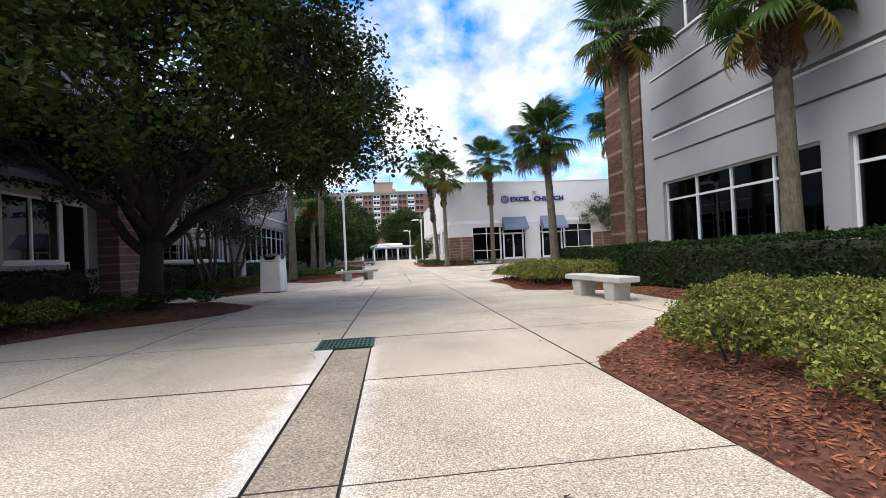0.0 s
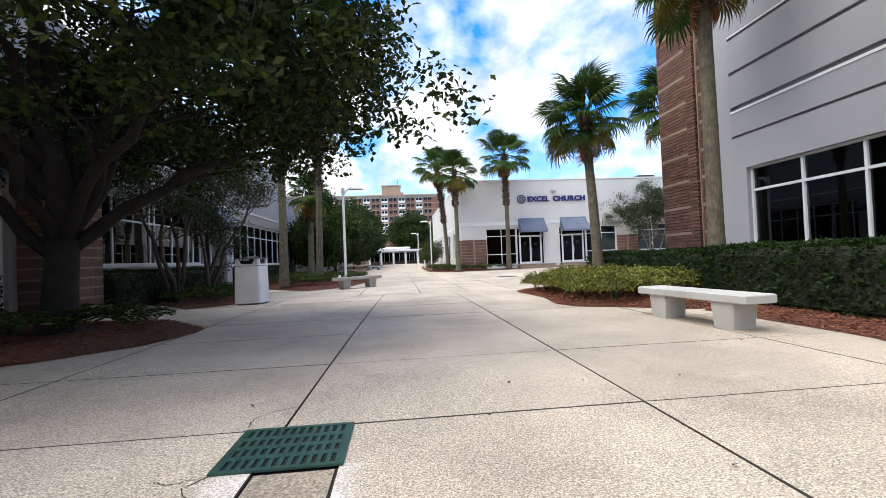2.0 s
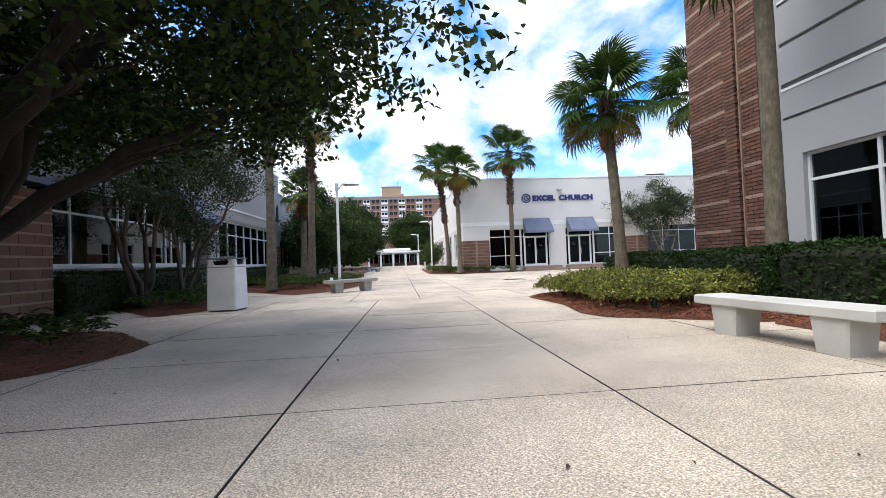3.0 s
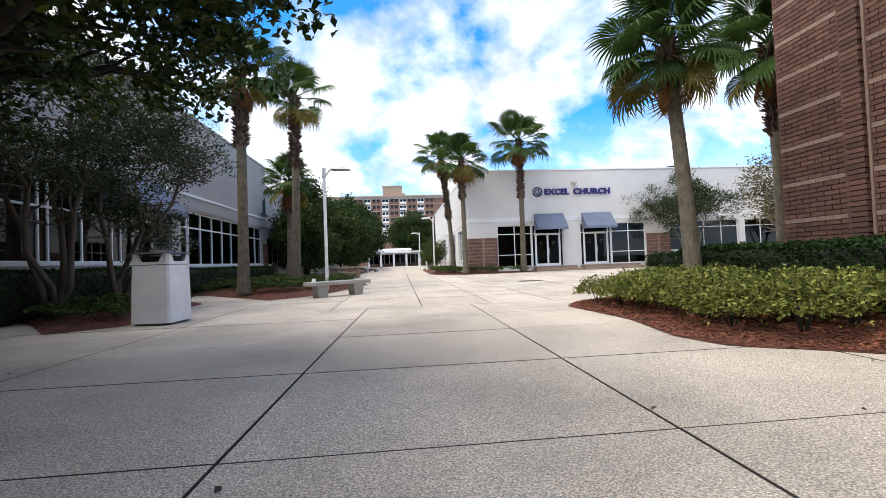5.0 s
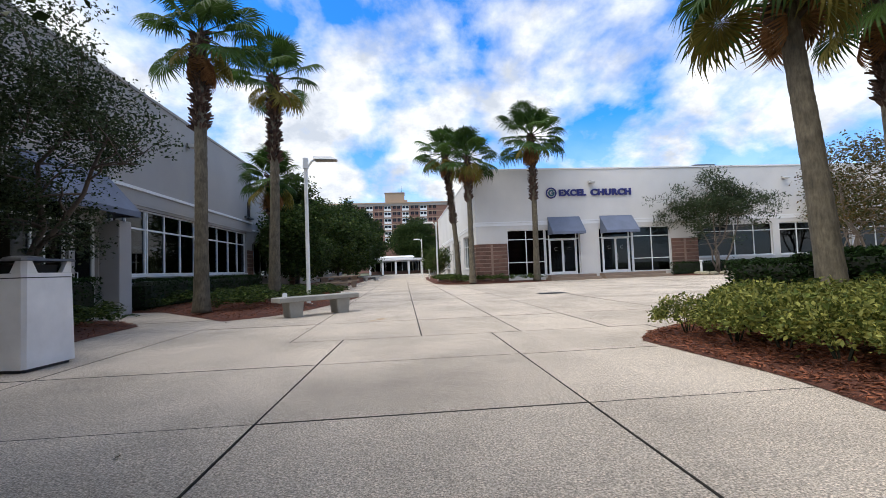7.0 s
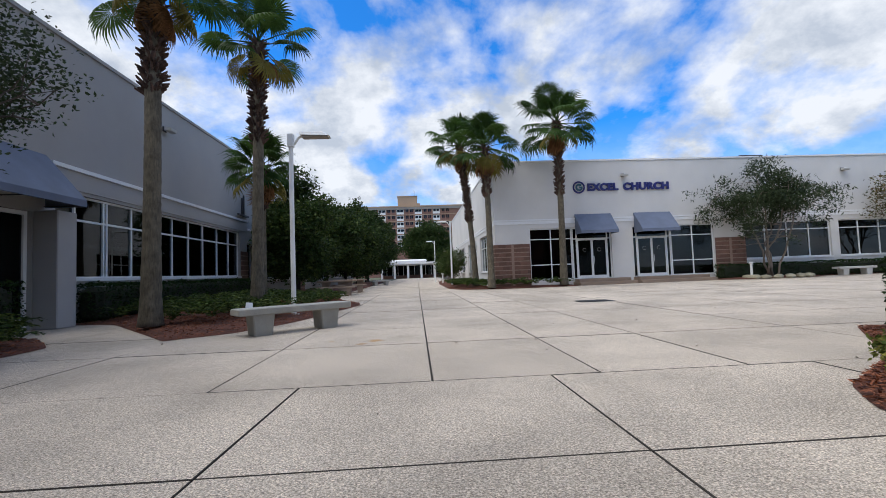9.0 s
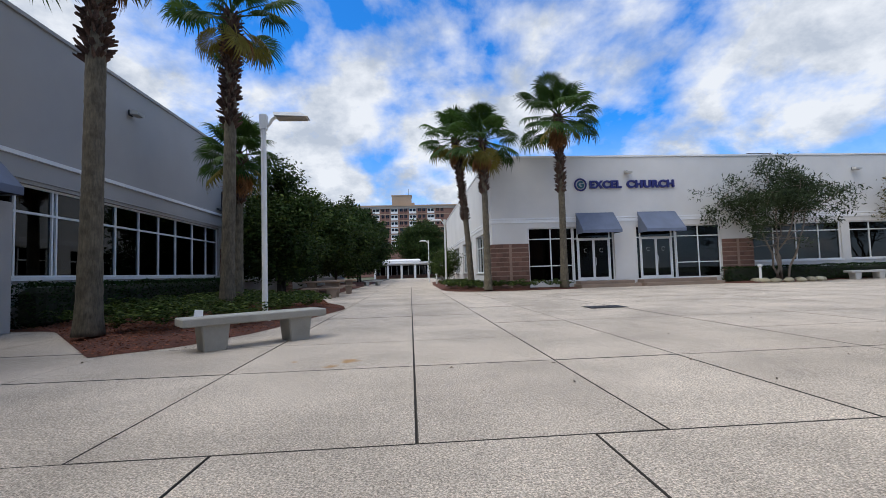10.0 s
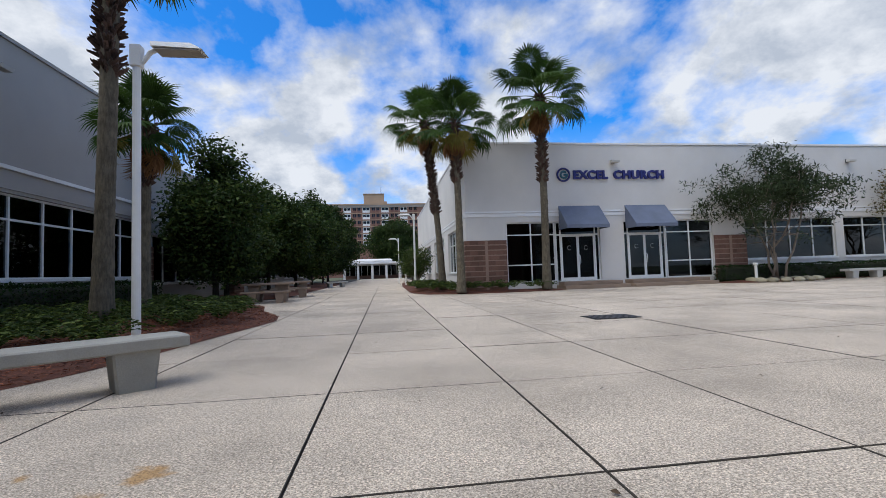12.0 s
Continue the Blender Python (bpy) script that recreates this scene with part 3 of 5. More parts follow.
# left building
le = Facade("w", -8.1)
west = thing("west_building", None, "long grey stucco building with ribbon windows and flat roof", "building")
lholes = [(10.3, 12.1, 1.30, 2.85), (12.1, 13.1, 0.02, 2.85), (4.0, 9.9, 1.30, 2.85), (15.25, 22.4, 1.25, 3.33), (22.6, 23.5, 0.02, 2.7), (24.15, 35.4, 1.15, 3.33), (-6, 2.5, 1.3, 2.85)]
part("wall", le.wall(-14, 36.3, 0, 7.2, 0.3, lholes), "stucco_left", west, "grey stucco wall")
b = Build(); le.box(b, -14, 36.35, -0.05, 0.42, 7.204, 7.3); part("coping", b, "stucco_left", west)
b = Build(); le.box(b, 24.0, 36.3, -0.06, -0.002, 3.92, 4.02); le.box(b, 15.25, 21.0, -0.06, -0.002, 3.92, 4.02); part("upper_ledge", b, "band", west)
b = Build(); le.box(b, 24.0, 36.3, -0.04, -0.002, 3.42, 3.80); le.box(b, 15.25, 21.0, -0.04, -0.002, 3.42, 3.80); part("lintel", b, "stucco_left", west)
window(le, west, 24.15, 35.4, 1.15, 3.33, [24.9, 25.97, 26.1, 27.2, 28.35, 29.5, 30.65, 31.8, 33.1, 34.3], [2.68])
window(le, west, 15.25, 22.4, 1.25, 3.33, [16.7, 18.65, 18.95, 20.1, 21.35, 21.75], [2.62])
window(le, west, 10.3, 12.1, 1.30, 2.85, [11.2], [])
window(le, west, 4.0, 9.9, 1.30, 2.85, [5.9, 7.9], [])
window(le, west, -6.0, 2.5, 1.30, 2.85, [-3.2, -0.4], [])
b = Build(); le.box(b, -14, 36, 9, 9.1, 0, 7.1); le.box(b, -14, 36.0, 0.31, 9.0, 6.9, 7.0); le.box(b, -14, -13.9, 0.3, 9, 0, 6.89); le.box(b, 35.7, 36.0, 0.31, 8.9, 0, 6.89); part("roof", b, "roof", west)
room(le, west, -13.5, 35.5, 3.7, 6.0)


def side_door(fac, parent, u0, u1, z1):
    f = Build()
    fac.box(f, u0, u0 + 0.09, 0.1, 0.2, 0.03, z1); fac.box(f, u1 - 0.09, u1, 0.1, 0.2, 0.03, z1); fac.box(f, u0 + 0.09, u1 - 0.09, 0.1, 0.2, z1 - 0.09, z1)
    fac.box(f, u0 + 0.09, u1 - 0.09, 0.1, 0.2, 0.03, 0.28)
    d = part("door", f, "alu", parent, "white aluminium glazed door")
    p = Build(); fac.box(p, u0 + 0.09, u1 - 0.09, 0.145, 0.155, 0.28, z1 - 0.09); part("pane", p, "glass", d).visible_shadow = False
    k = Build().tube([fac.p(u0 + 0.16, 0.1, 0.95), fac.p(u0 + 0.16, 0.04, 0.97), fac.p(u0 + 0.16, 0.04, 1.25), fac.p(u0 + 0.16, 0.1, 1.27)], [0.013] * 4, 8)
    part("handle", k, "alu", d)


side_door(le, west, 12.1, 13.1, 2.85)
side_door(le, west, 22.6, 23.5, 2.7)
b = Build(); le.box(b, 23.52, 24.1, -0.55, -0.004, 0, 2.72, 0.02); part("wing_wall", b, "stucco_left", west, "short pale stucco wing wall beside the entry")
block_panel(le, west, 13.3, 15.2, 0, 2.9, 0.55)
block_panel(le, west, 35.45, 36.3, 0, 2.4)

# further wing of the left building
west2 = thing("far_west_building", None, "further grey stucco wing with tall narrow windows", "building")
lf = Facade("w", -8.7)
h2 = [(37.4, 46.5, 0.9, 3.0), (49, 60, 0.9, 3.0), (63, 74, 0.9, 3.0)]
part("wall", lf.wall(36.31, 78, 0, 6.4, 0.3, h2), "stucco_left", west2)
b = Build(); lf.box(b, 36.31, 78, -0.05, 0.4, 6.404, 6.5); part("coping", b, "stucco_left", west2)
b = Build(); lf.box(b, 36.4, 78, -0.05, -0.002, 3.7, 3.8); part("ledge", b, "band", west2)
for a, c, d, e in h2:
    window(lf, west2, a, c, d, e, [a + (c - a) * k / 7 for k in range(1, 7)], [])
b = Build(); lf.box(b, 36.31, 78, 6, 6.1, 0, 6.39); lf.box(b, 36.31, 78, 0.31, 6, 6.2, 6.3); lf.box(b, 77.7, 78, 0.31, 6, 0, 6.19); part("roof", b, "roof", west2)
room(lf, west2, 36.6, 77.5, 3.4, 5.0)
block_panel(lf, west2, 46.8, 48.8, 0, 2.4, 0.4)

# right building
re_ = Facade("e", 8.3)
east = thing("east_building", None, "two-storey pale stucco building with brick pier", "building")
GROOVES = [(3.69, 3.75), (4.36, 4.46), (5.24, 5.32), (6.10, 6.16)]
eholes = [(7.58, 12.55, 0.75, 2.93), (1.6, 7.06, 0.75, 2.93), (-5, 1.0, 0.75, 2.93), (7.58, 12.58, 7.0, 9.0), (1.6, 7.06, 7.0, 9.0), (-5, 1.0, 7.0, 9.0)]
levels = [0.0, *[z for g_ in GROOVES for z in g_], 10.2]
for lo_, up_ in zip(levels[::2], levels[1::2]):
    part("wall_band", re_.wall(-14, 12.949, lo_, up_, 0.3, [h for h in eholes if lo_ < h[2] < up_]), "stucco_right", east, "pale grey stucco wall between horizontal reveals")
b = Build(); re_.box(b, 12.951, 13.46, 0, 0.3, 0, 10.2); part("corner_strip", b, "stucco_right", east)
# backing of the grooves, coloured dark as the shade in them
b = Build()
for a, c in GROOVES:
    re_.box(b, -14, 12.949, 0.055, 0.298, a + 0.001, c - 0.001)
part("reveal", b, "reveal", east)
# white strips painted along two grooves for their lit lips
b = Build(); re_.box(b, -14, 12.95, -0.012, -0.001, 4.30, 4.357); re_.box(b, -14, 12.95, -0.012, -0.001, 6.165, 6.20); part("reveal_lip", b, "band", east)
b = Build(); re_.box(b, -14, 15.9, -0.1, 0.42, 10.204, 10.35); part("coping", b, "stucco_right", east)
window(re_, east, 7.58, 12.55, 0.75, 2.93, [8.75, 9.98, 11.22], [2.38])
window(re_, east, 1.6, 7.06, 0.75, 2.93, [2.95, 4.3, 5.7], [2.38])
window(re_, east, -5, 1.0, 0.75, 2.93, [-3.5, -2, -0.5], [2.38])
for a, c in ((7.58, 12.58), (1.6, 7.06), (-5, 1.0)):
    window(re_, east, a, c, 7.0, 9.0, [a + (c - a) * k / 4 for k in (1, 2, 3)], [])
room(re_, east, -13.5, 13.0, 3.4, 6.0)
b = Build(); re_.box(b, -14, 15.8, 8, 8.1, 0, 10.1); re_.box(b, -14, 15.8, 0.31, 8, 9.9, 10.0); re_.box(b, 15.5, 15.8, 0.31, 7.99, 0, 9.89); re_.box(b, -14, -13.9, 0.31, 7.99, 0, 9.89); part("roof", b, "roof", east)
b = Build(); re_.box(b, -13.8, 13.4, 0.31, 6.0, 6.4, 6.5); re_.box(b, -13.8, 13.4, 5.9, 6.0, 6.5, 9.8); part("upper_floor", b, "inner", east)
b = Build(); re_.box(b, 13.5, 15.8, 0.02, 0.3, 0, 10.2); pier = part("brick_pier", b, "mortar", east, "tall red-brown brick pier with paler bands")

# unseen block added to the south, so the glass mirrors no bright horizon
so = Facade("n", -26)
south = thing("unseen_south_block", None, "unseen added grey block that hides the bright horizon from the window glass", "building")
b = Build(); so.box(b, -30, 45, -0.3, 0, 0, 7.2); part("wall", b, "stucco_left", south)
b = Build(); so.box(b, -30, 45, -8, -0.31, 6.8, 7.0); part("roof", b, "roof", south)
b = Build(); so.box(b, -30.1, 45.1, -0.4, 0.06, 7.204, 7.3); part("coping", b, "stucco_left", south)

# ---- awnings, signs and lights on the walls ----


def awning(fac, u0, u1, ztop, zbot, out, drop=0.16, label="slate blue fabric awning over the glazed doors"):
    """A sloping fabric awning with closed sides and a straight valance."""
    a = thing("awning", None, label, "awning", "awnings over the entrances")
    t = 0.03
    p = fac.p
    def slab(name, q):
        b = Build(); n = len(q) // 2
        b.add(q, [tuple(reversed(range(n))), tuple(range(n, 2 * n))] + [(i, (i + 1) % n, n + (i + 1) % n, n + i) for i in range(n)])
        o = part(name, b, "awning", a)
        bm = bmesh.new(); bm.from_mesh(o.data); bmesh.ops.recalc_face_normals(bm, faces=bm.faces); bm.to_mesh(o.data); bm.free()
    slab("canopy", [p(u0, -0.01, ztop), p(u1, -0.01, ztop), p(u1, -out, zbot), p(u0, -out, zbot), p(u0, -0.01, ztop - t), p(u1, -0.01, ztop - t), p(u1, -out + t, zbot - t), p(u0, -out + t, zbot - t)])
    slab("valance", [p(u0, -out - 0.004, zbot - 0.002), p(u1, -out - 0.004, zbot - 0.002), p(u1, -out - 0.004, zbot - drop), p(u0, -out - 0.004, zbot - drop),
                     p(u0, -out + t, zbot - 0.002), p(u1, -out + t, zbot - 0.002), p(u1, -out + t, zbot - drop), p(u0, -out + t, zbot - drop)])
    for u, v in ((u0 + 0.002, u0 + 0.022), (u1 - 0.022, u1 - 0.002)):
        slab("side_panel", [p(u, -0.015, ztop - t - 0.01), p(u, -out + t, zbot - t - 0.01), p(u, -out + t, zbot - drop), p(u, -0.015, zbot - drop),
                            p(v, -0.015, ztop - t - 0.01), p(v, -out + t, zbot - t - 0.01), p(v, -out + t, zbot - drop), p(v, -0.015, zbot - drop)])
    b = Build()
    for u in (u0 + 0.05, (u0 + u1) / 2, u1 - 0.05):
        b.tube([p(u, -0.02, zbot - drop + 0.03), p(u, -out + 0.05, zbot - drop + 0.03)], [0.015, 0.015], 6)
    part("frame", b, "dark_metal", a)
    return a


awning(ch, 9.62, 11.72, 3.98, 2.98, 0.95)
awning(ch, 13.05, 15.2, 3.98, 2.98, 0.95)
awning(le, 20.7, 23.85, 4.1, 2.98, 0.95, label="slate blue fabric awning over the side entry")
awning(le, 9.2, 14.6, 4.0, 3.1, 1.0, label="dark shaded fabric awning beside the oak")


def letters(text, height, width, m, mat, depth=0.05):
    """Raised letters from the built-in font, squeezed to a width."""
    cu = bpy.data.curves.new("letters", "FONT")
    cu.body, cu.size, cu.extrude, cu.offset, cu.space_character = text, 1.0, depth, 0.046, 1.1
    ob = bpy.data.objects.new("letters", cu)
    scene.collection.objects.link(ob)
    bpy.context.view_layer.update()
    me = bpy.data.meshes.new_from_object(ob.evaluated_get(bpy.context.evaluated_depsgraph_get()))
    bpy.data.objects.remove(ob)
    xs = [v.co.x for v in me.vertices]; ys = [v.co.y for v in me.vertices]
    sx, sy = width / (max(xs) - min(xs)), height / (max(ys) - min(ys))
    x0, y0 = min(xs), min(ys)
    for v in me.vertices:
        v.co = ((v.co.x - x0) * sx, (v.co.y - y0) * sy, v.co.z)
    me.materials.clear(); me.materials.append(M[mat])
    return me


def letter_parts(me, parent, m, mat):
    """Each letter of a word as a part of its own."""
    bm = bmesh.new(); bm.from_mesh(me)
    todo = set(bm.verts)
    while todo:
        seed = todo.pop(); isle = {seed}; edge = [seed]
        while edge:
            v = edge.pop()
            for e in v.link_edges:
                o = e.other_vert(v)
                if o not in isle:
                    isle.add(o); edge.append(o)
        todo -= isle
        vs = list(isle); index = {v: i for i, v in enumerate(vs)}
        b = Build().add([tuple(v.co) for v in vs], [tuple(index[v] for v in f.verts) for f in bm.faces if f.verts[0] in isle])
        part("letter", b, mat, parent, at=m)
    bm.free()


sign = thing("church_sign", None, "navy raised letters EXCEL CHURCH with round emblem on stucco", "sign")
up = Matrix.Rotation(radians(90), 4, "X")
u = 10.45
for word, w in (("EXCEL", 1.78), ("CHURCH", 2.68)):
    letter_parts(letters(word, 0.43, w, None, "navy"), sign, Matrix.Translation((u, 37.24, 5.28)) @ up, "navy")
    u += w + 0.30
ring = [(9.95 + 0.31 * math.cos(a), 37.25, 5.5 + 0.31 * math.sin(a)) for a in [2 * math.pi * i / 32 for i in range(33)]]
part("emblem_ring", Build().tube(ring, [0.045] * 33, 6), "navy", sign)
ring = [(9.97 + 0.16 * math.cos(a), 37.25, 5.5 + 0.16 * math.sin(a)) for a in [radians(45 + 300 * i / 20) for i in range(21)]]
part("emblem_mark", Build().tube(ring, [0.05] * 21, 6), "teal", sign)
part("emblem_bar", Build().box(9.97, 37.22, 5.46, 10.16, 37.28, 5.54), "teal", sign)


def floodlight(fac, u, z, label="small bronze wall floodlight"):
    f = thing("wall_light", None, label, "wall light", "floodlights on the walls")
    b = Build(); fac.box(b, u - 0.1, u + 0.1, -0.05, -0.001, z - 0.09, z + 0.09, 0.01); part("back_plate", b, "dark_metal", f)
    b = Build(); b.tube([fac.p(u, -0.05, z), fac.p(u, -0.14, z + 0.02)], [0.03, 0.03], 8); part("arm", b, "dark_metal", f)
    b = Build()
    q = [fac.p(u - 0.19, -0.12, z + 0.06), fac.p(u + 0.19, -0.12, z + 0.06), fac.p(u + 0.19, -0.36, z - 0.01), fac.p(u - 0.19, -0.36, z - 0.01),
         fac.p(u - 0.19, -0.12, z - 0.09), fac.p(u + 0.19, -0.12, z - 0.09), fac.p(u + 0.19, -0.34, z - 0.1), fac.p(u - 0.19, -0.34, z - 0.1)]
    b.add(q, [(0, 1, 2, 3), (7, 6, 5, 4), (0, 4, 5, 1), (1, 5, 6, 2), (2, 6, 7, 3), (3, 7, 4, 0)]); part("housing", b, "bench", f)
    b = Build(); fac.box(b, u - 0.16, u + 0.16, -0.33, -0.14, z - 0.108, z - 0.102); part("lens", b, "lens", f)


floodlight(ch, 12.55, 6.15)
floodlight(ch, 25.9, 6.2)
floodlight(ch, 34.0, 6.2)
floodlight(le, 28.8, 6.36)

# ---- benches, bin, lamps ----


def bench(m, length, label, group="cast concrete benches", mat="bench"):
    """A concrete bench: chamfered seat slab on two tapered legs."""
    t = thing("concrete_bench", m, label, "bench", group)
    L, w = length / 2, 0.24
    part("seat", Build().box(-L, -w, 0.355, L, w, 0.47, 0.014), mat, t)
    for s in (-1, 1):
        b = Build()
        c = s * (L - 0.42)
        lo, hi_ = (0.15, 0.19), (0.185, 0.205)
        q = []
        for (dx, dy), z in ((lo, 0.0), (hi_, 0.354)):
            k = 0.02
            q += [(c - dx + k, -dy, z), (c + dx - k, -dy, z), (c + dx, -dy + k, z), (c + dx, dy - k, z), (c + dx - k, dy, z), (c - dx + k, dy, z), (c - dx, dy - k, z), (c - dx, -dy + k, z)]
        b.add(q, [tuple(reversed(range(8))), tuple(range(8, 16))] + [(i, (i + 1) % 8, 8 + (i + 1) % 8, 8 + i) for i in range(8)])
        part("leg", b, mat, t)
    return t


def from_to(x0, y0, x1, y1, z=0.0):
    return pose((x0 + x1) / 2, (y0 + y1) / 2, z, 0, 0, math.degrees(math.atan2(y1 - y0, x1 - x0)))


bench(from_to(4.50, 7.98, 4.28, 10.05), 2.08, "pale grey cast concrete bench beside the hedge")
bench(from_to(-2.45, 20.52, -0.80, 21.78), 2.05, "darker grey cast concrete bench below the lamp post", mat="bench_grey")
bench(from_to(23.6, 36.0, 26.0, 36.0), 2.2, "pale concrete bench in front of the church windows")
bench(from_to(27.0, 36.0, 29.2, 36.0), 2.2, "pale concrete bench in front of the church windows")
bench(from_to(-3.6, 54.2, -2.0, 55.6), 2.1, "concrete bench beside the far walkway")


def litter_bin(m):
    """A square concrete bin: tapered body, open hood with four posts, dark lid."""
    t = thing("litter_bin", m, "white concrete litter bin with dark metal lid", "litter bin")
    def frustum(w0, w1, z0, z1, k=0.035):
        q = []
        for w, z in ((w0, z0), (w1, z1)):
            q += [(-w + k, -w, z), (w - k, -w, z), (w, -w + k, z), (w, w - k, z), (w - k, w, z), (-w + k, w, z), (-w, w - k, z), (-w, -w + k, z)]
        return Build().add(q, [tuple(reversed(range(8))), tuple(range(8, 16))] + [(i, (i + 1) % 8, 8 + (i + 1) % 8, 8 + i) for i in range(8)])
    part("foot", frustum(0.315, 0.315, 0.0, 0.04), "dark_metal", t)
    part("body", frustum(0.355, 0.335, 0.041, 1.07), "bin", t)
    part("seam", frustum(0.325, 0.325, 1.071, 1.082), "dark_metal", t)
    part("hood_rim", frustum(0.338, 0.335, 1.083, 1.13), "bin", t)
    for sx in (-1, 1):
        for sy in (-1, 1):
            o = 0.333
            b = Build()
            q = []
            for w, z in ((0.17, 1.131), (0.10, 1.27)):
                q += [(sx * o, sy * (o - w), z), (sx * o, sy * (o - 0.04), z), (sx * (o - 0.04), sy * o, z), (sx * (o - w), sy * o, z), (sx * (o - w), sy * (o - 0.05), z), (sx * (o - 0.05), sy * (o - w), z)]
            b.add(q, [(5, 4, 3, 2, 1, 0), (6, 7, 8, 9, 10, 11)] + [(i, (i + 1) % 6, 6 + (i + 1) % 6, 6 + i) for i in range(6)])
            o_ = part("hood_post", b, "bin", t)
            bm = bmesh.new(); bm.from_mesh(o_.data); bmesh.ops.recalc_face_normals(bm, faces=bm.faces); bm.to_mesh(o_.data); bm.free()
    # solid block coloured black for the shade inside the bin
    part("liner", frustum(0.26, 0.27, 1.132, 1.23, 0.1), "pit", t)
    lid = frustum(0.365, 0.35, 1.271, 1.30)
    lid.tube([(0, 0, 1.30), (0, 0, 1.33), (0, 0, 1.345)], [0.2, 0.18, 0.1], 16)
    part("lid", lid, "dark_metal", t, "dark metal lid")
    return t


litter_bin(pose(-4.1, 15.98, 0, 0, 0, -6))


def lamp_post(m, h=4.55, label="white steel lamp post with a flat box head"):
    t = thing("lamp_post", m, label, "lamp post", "white lamp posts")
    part("base_plate", Build().box(-0.14, -0.14, 0, 0.14, 0.14, 0.03, 0.01), "lamp_white", t)
    part("pole", Build().tube([(0, 0, 0.03), (0, 0, h - 0.35)], [0.062, 0.055], 16), "lamp_white", t, smooth=False)
    part("tenon", Build().box(-0.075, -0.075, h - 0.36, 0.075, 0.075, h - 0.02, 0.012), "lamp_white", t)
    b = Build().tube([(0.07, 0, h - 0.30), (0.13, 0, h - 0.22), (0.19, 0, h - 0.12), (0.30, 0, h - 0.06)], [0.03, 0.032, 0.036, 0.04], 8)
    part("arm", b, "lamp_white", t)
    q = [(0.26, -0.16, h - 0.085), (0.26, 0.16, h - 0.085), (0.98, 0.15, h - 0.105), (0.98, -0.15, h - 0.105), (0.24, -0.12, h), (0.24, 0.12, h), (0.80, 0.11, h), (0.80, -0.11, h)]
    part("head", Build().add(q, [(0, 1, 2, 3), (7, 6, 5, 4), (4, 5, 1, 0), (5, 6, 2, 1), (6, 7, 3, 2), (7, 4, 0, 3)]), "lamp_white", t, "flat white lamp head")
    part("lens", Build().box(0.30, -0.13, h - 0.125, 0.94, 0.13, h - 0.108), "lens", t)
    return t


lamp_post(pose(-2.44, 24.1, 0.05, 0, 0, 0))
lamp_post(pose(3.05, 43.5, 0, 0, 0, 180), 4.55)
lamp_post(pose(2.7, 62, 0, 0, 0, 180), 4.55)


def bollard(m):
    t = thing("bollard_light", m, "short white bollard light beside the planting", "bollard")
    part("post", Build().tube([(0, 0, 0), (0, 0, 0.02), (0, 0, 0.8)], [0.09, 0.065, 0.06], 12), "lamp_white", t)
    part("cap", Build().tube([(0, 0, 0.80), (0, 0, 0.86), (0, 0, 0.93)], [0.08, 0.115, 0.10], 12), "lamp_white", t)


bollard(pose(18.75, 35.9, 0))
bollard(pose(2.9, 52, 0))

# steps in front of the church doors
for u0, u1 in ((9.35, 12.5), (12.75, 17.0)):
    s = thing("entry_steps", None, "two low tan concrete steps below the church doors", "steps", "church entry steps")
    part("lower_step", Build().box(u0, 36.15, 0, u1, 37.245, 0.165, 0.012), "bench_tan", s)
    part("upper_step", Build().box(u0 + 0.1, 36.55, 0.166, u1 - 0.15, 37.245, 0.325, 0.012), "bench_tan", s)

# ---- drains ----
gr = thing("drain_grate", None, "green cast iron drain grate set in the pavement", "drain grate")
gx0, gx1, gy0, gy1 = -0.95, -0.26, 5.36, 5.965
b = Build()
b.box(gx0, gy0, 0.004, gx0 + 0.035, gy1, 0.016); b.box(gx1 - 0.035, gy0, 0.004, gx1, gy1, 0.016)
b.box(gx0 + 0.035, gy0, 0.004, gx1 - 0.035, gy0 + 0.035, 0.016); b.box(gx0 + 0.035, gy1 - 0.035, 0.004, gx1 - 0.035, gy1, 0.016)
part("frame", b, "grate", gr)
nx, ny = 12, 4
wx, wy = (gx1 - gx0 - 0.07) / nx, (gy1 - gy0 - 0.07) / ny
for i in range(nx + 1):
    b = Build(); c = gx0 + 0.035 + i * wx
    b.box(max(c - 0.013, gx0 + 0.036), gy0 + 0.036, 0.004, min(c + 0.013, gx1 - 0.036), gy1 - 0.036, 0.0145)
    part("bar", b, "grate", gr)
for j in range(1, ny):
    c = gy0 + 0.035 + j * wy
    part("cross_bar", Build().box(gx0 + 0.036, c - 0.026, 0.004, gx1 - 0.036, c + 0.026, 0.0152), "grate", gr)
# flat black sheet below the bars, painted as the shade of a hollow
part("pit", Build().box(gx0 + 0.036, gy0 + 0.036, 0.0025, gx1 - 0.036, gy1 - 0.036, 0.0039), "pit", gr)
gr2 = thing("floor_drain", None, "dark rectangular drain in the plaza", "drain")
for i in range(9):
    part("bar", Build().box(5.16 + i * 0.1, 24.9, 0.005, 5.22 + i * 0.1, 25.5, 0.012), "dark_metal", gr2)
# thin black sheet painted as the shade down the drain
part("pit", Build().box(5.1, 24.86, -0.002, 6.08, 25.54, 0.004), "pit", gr2)

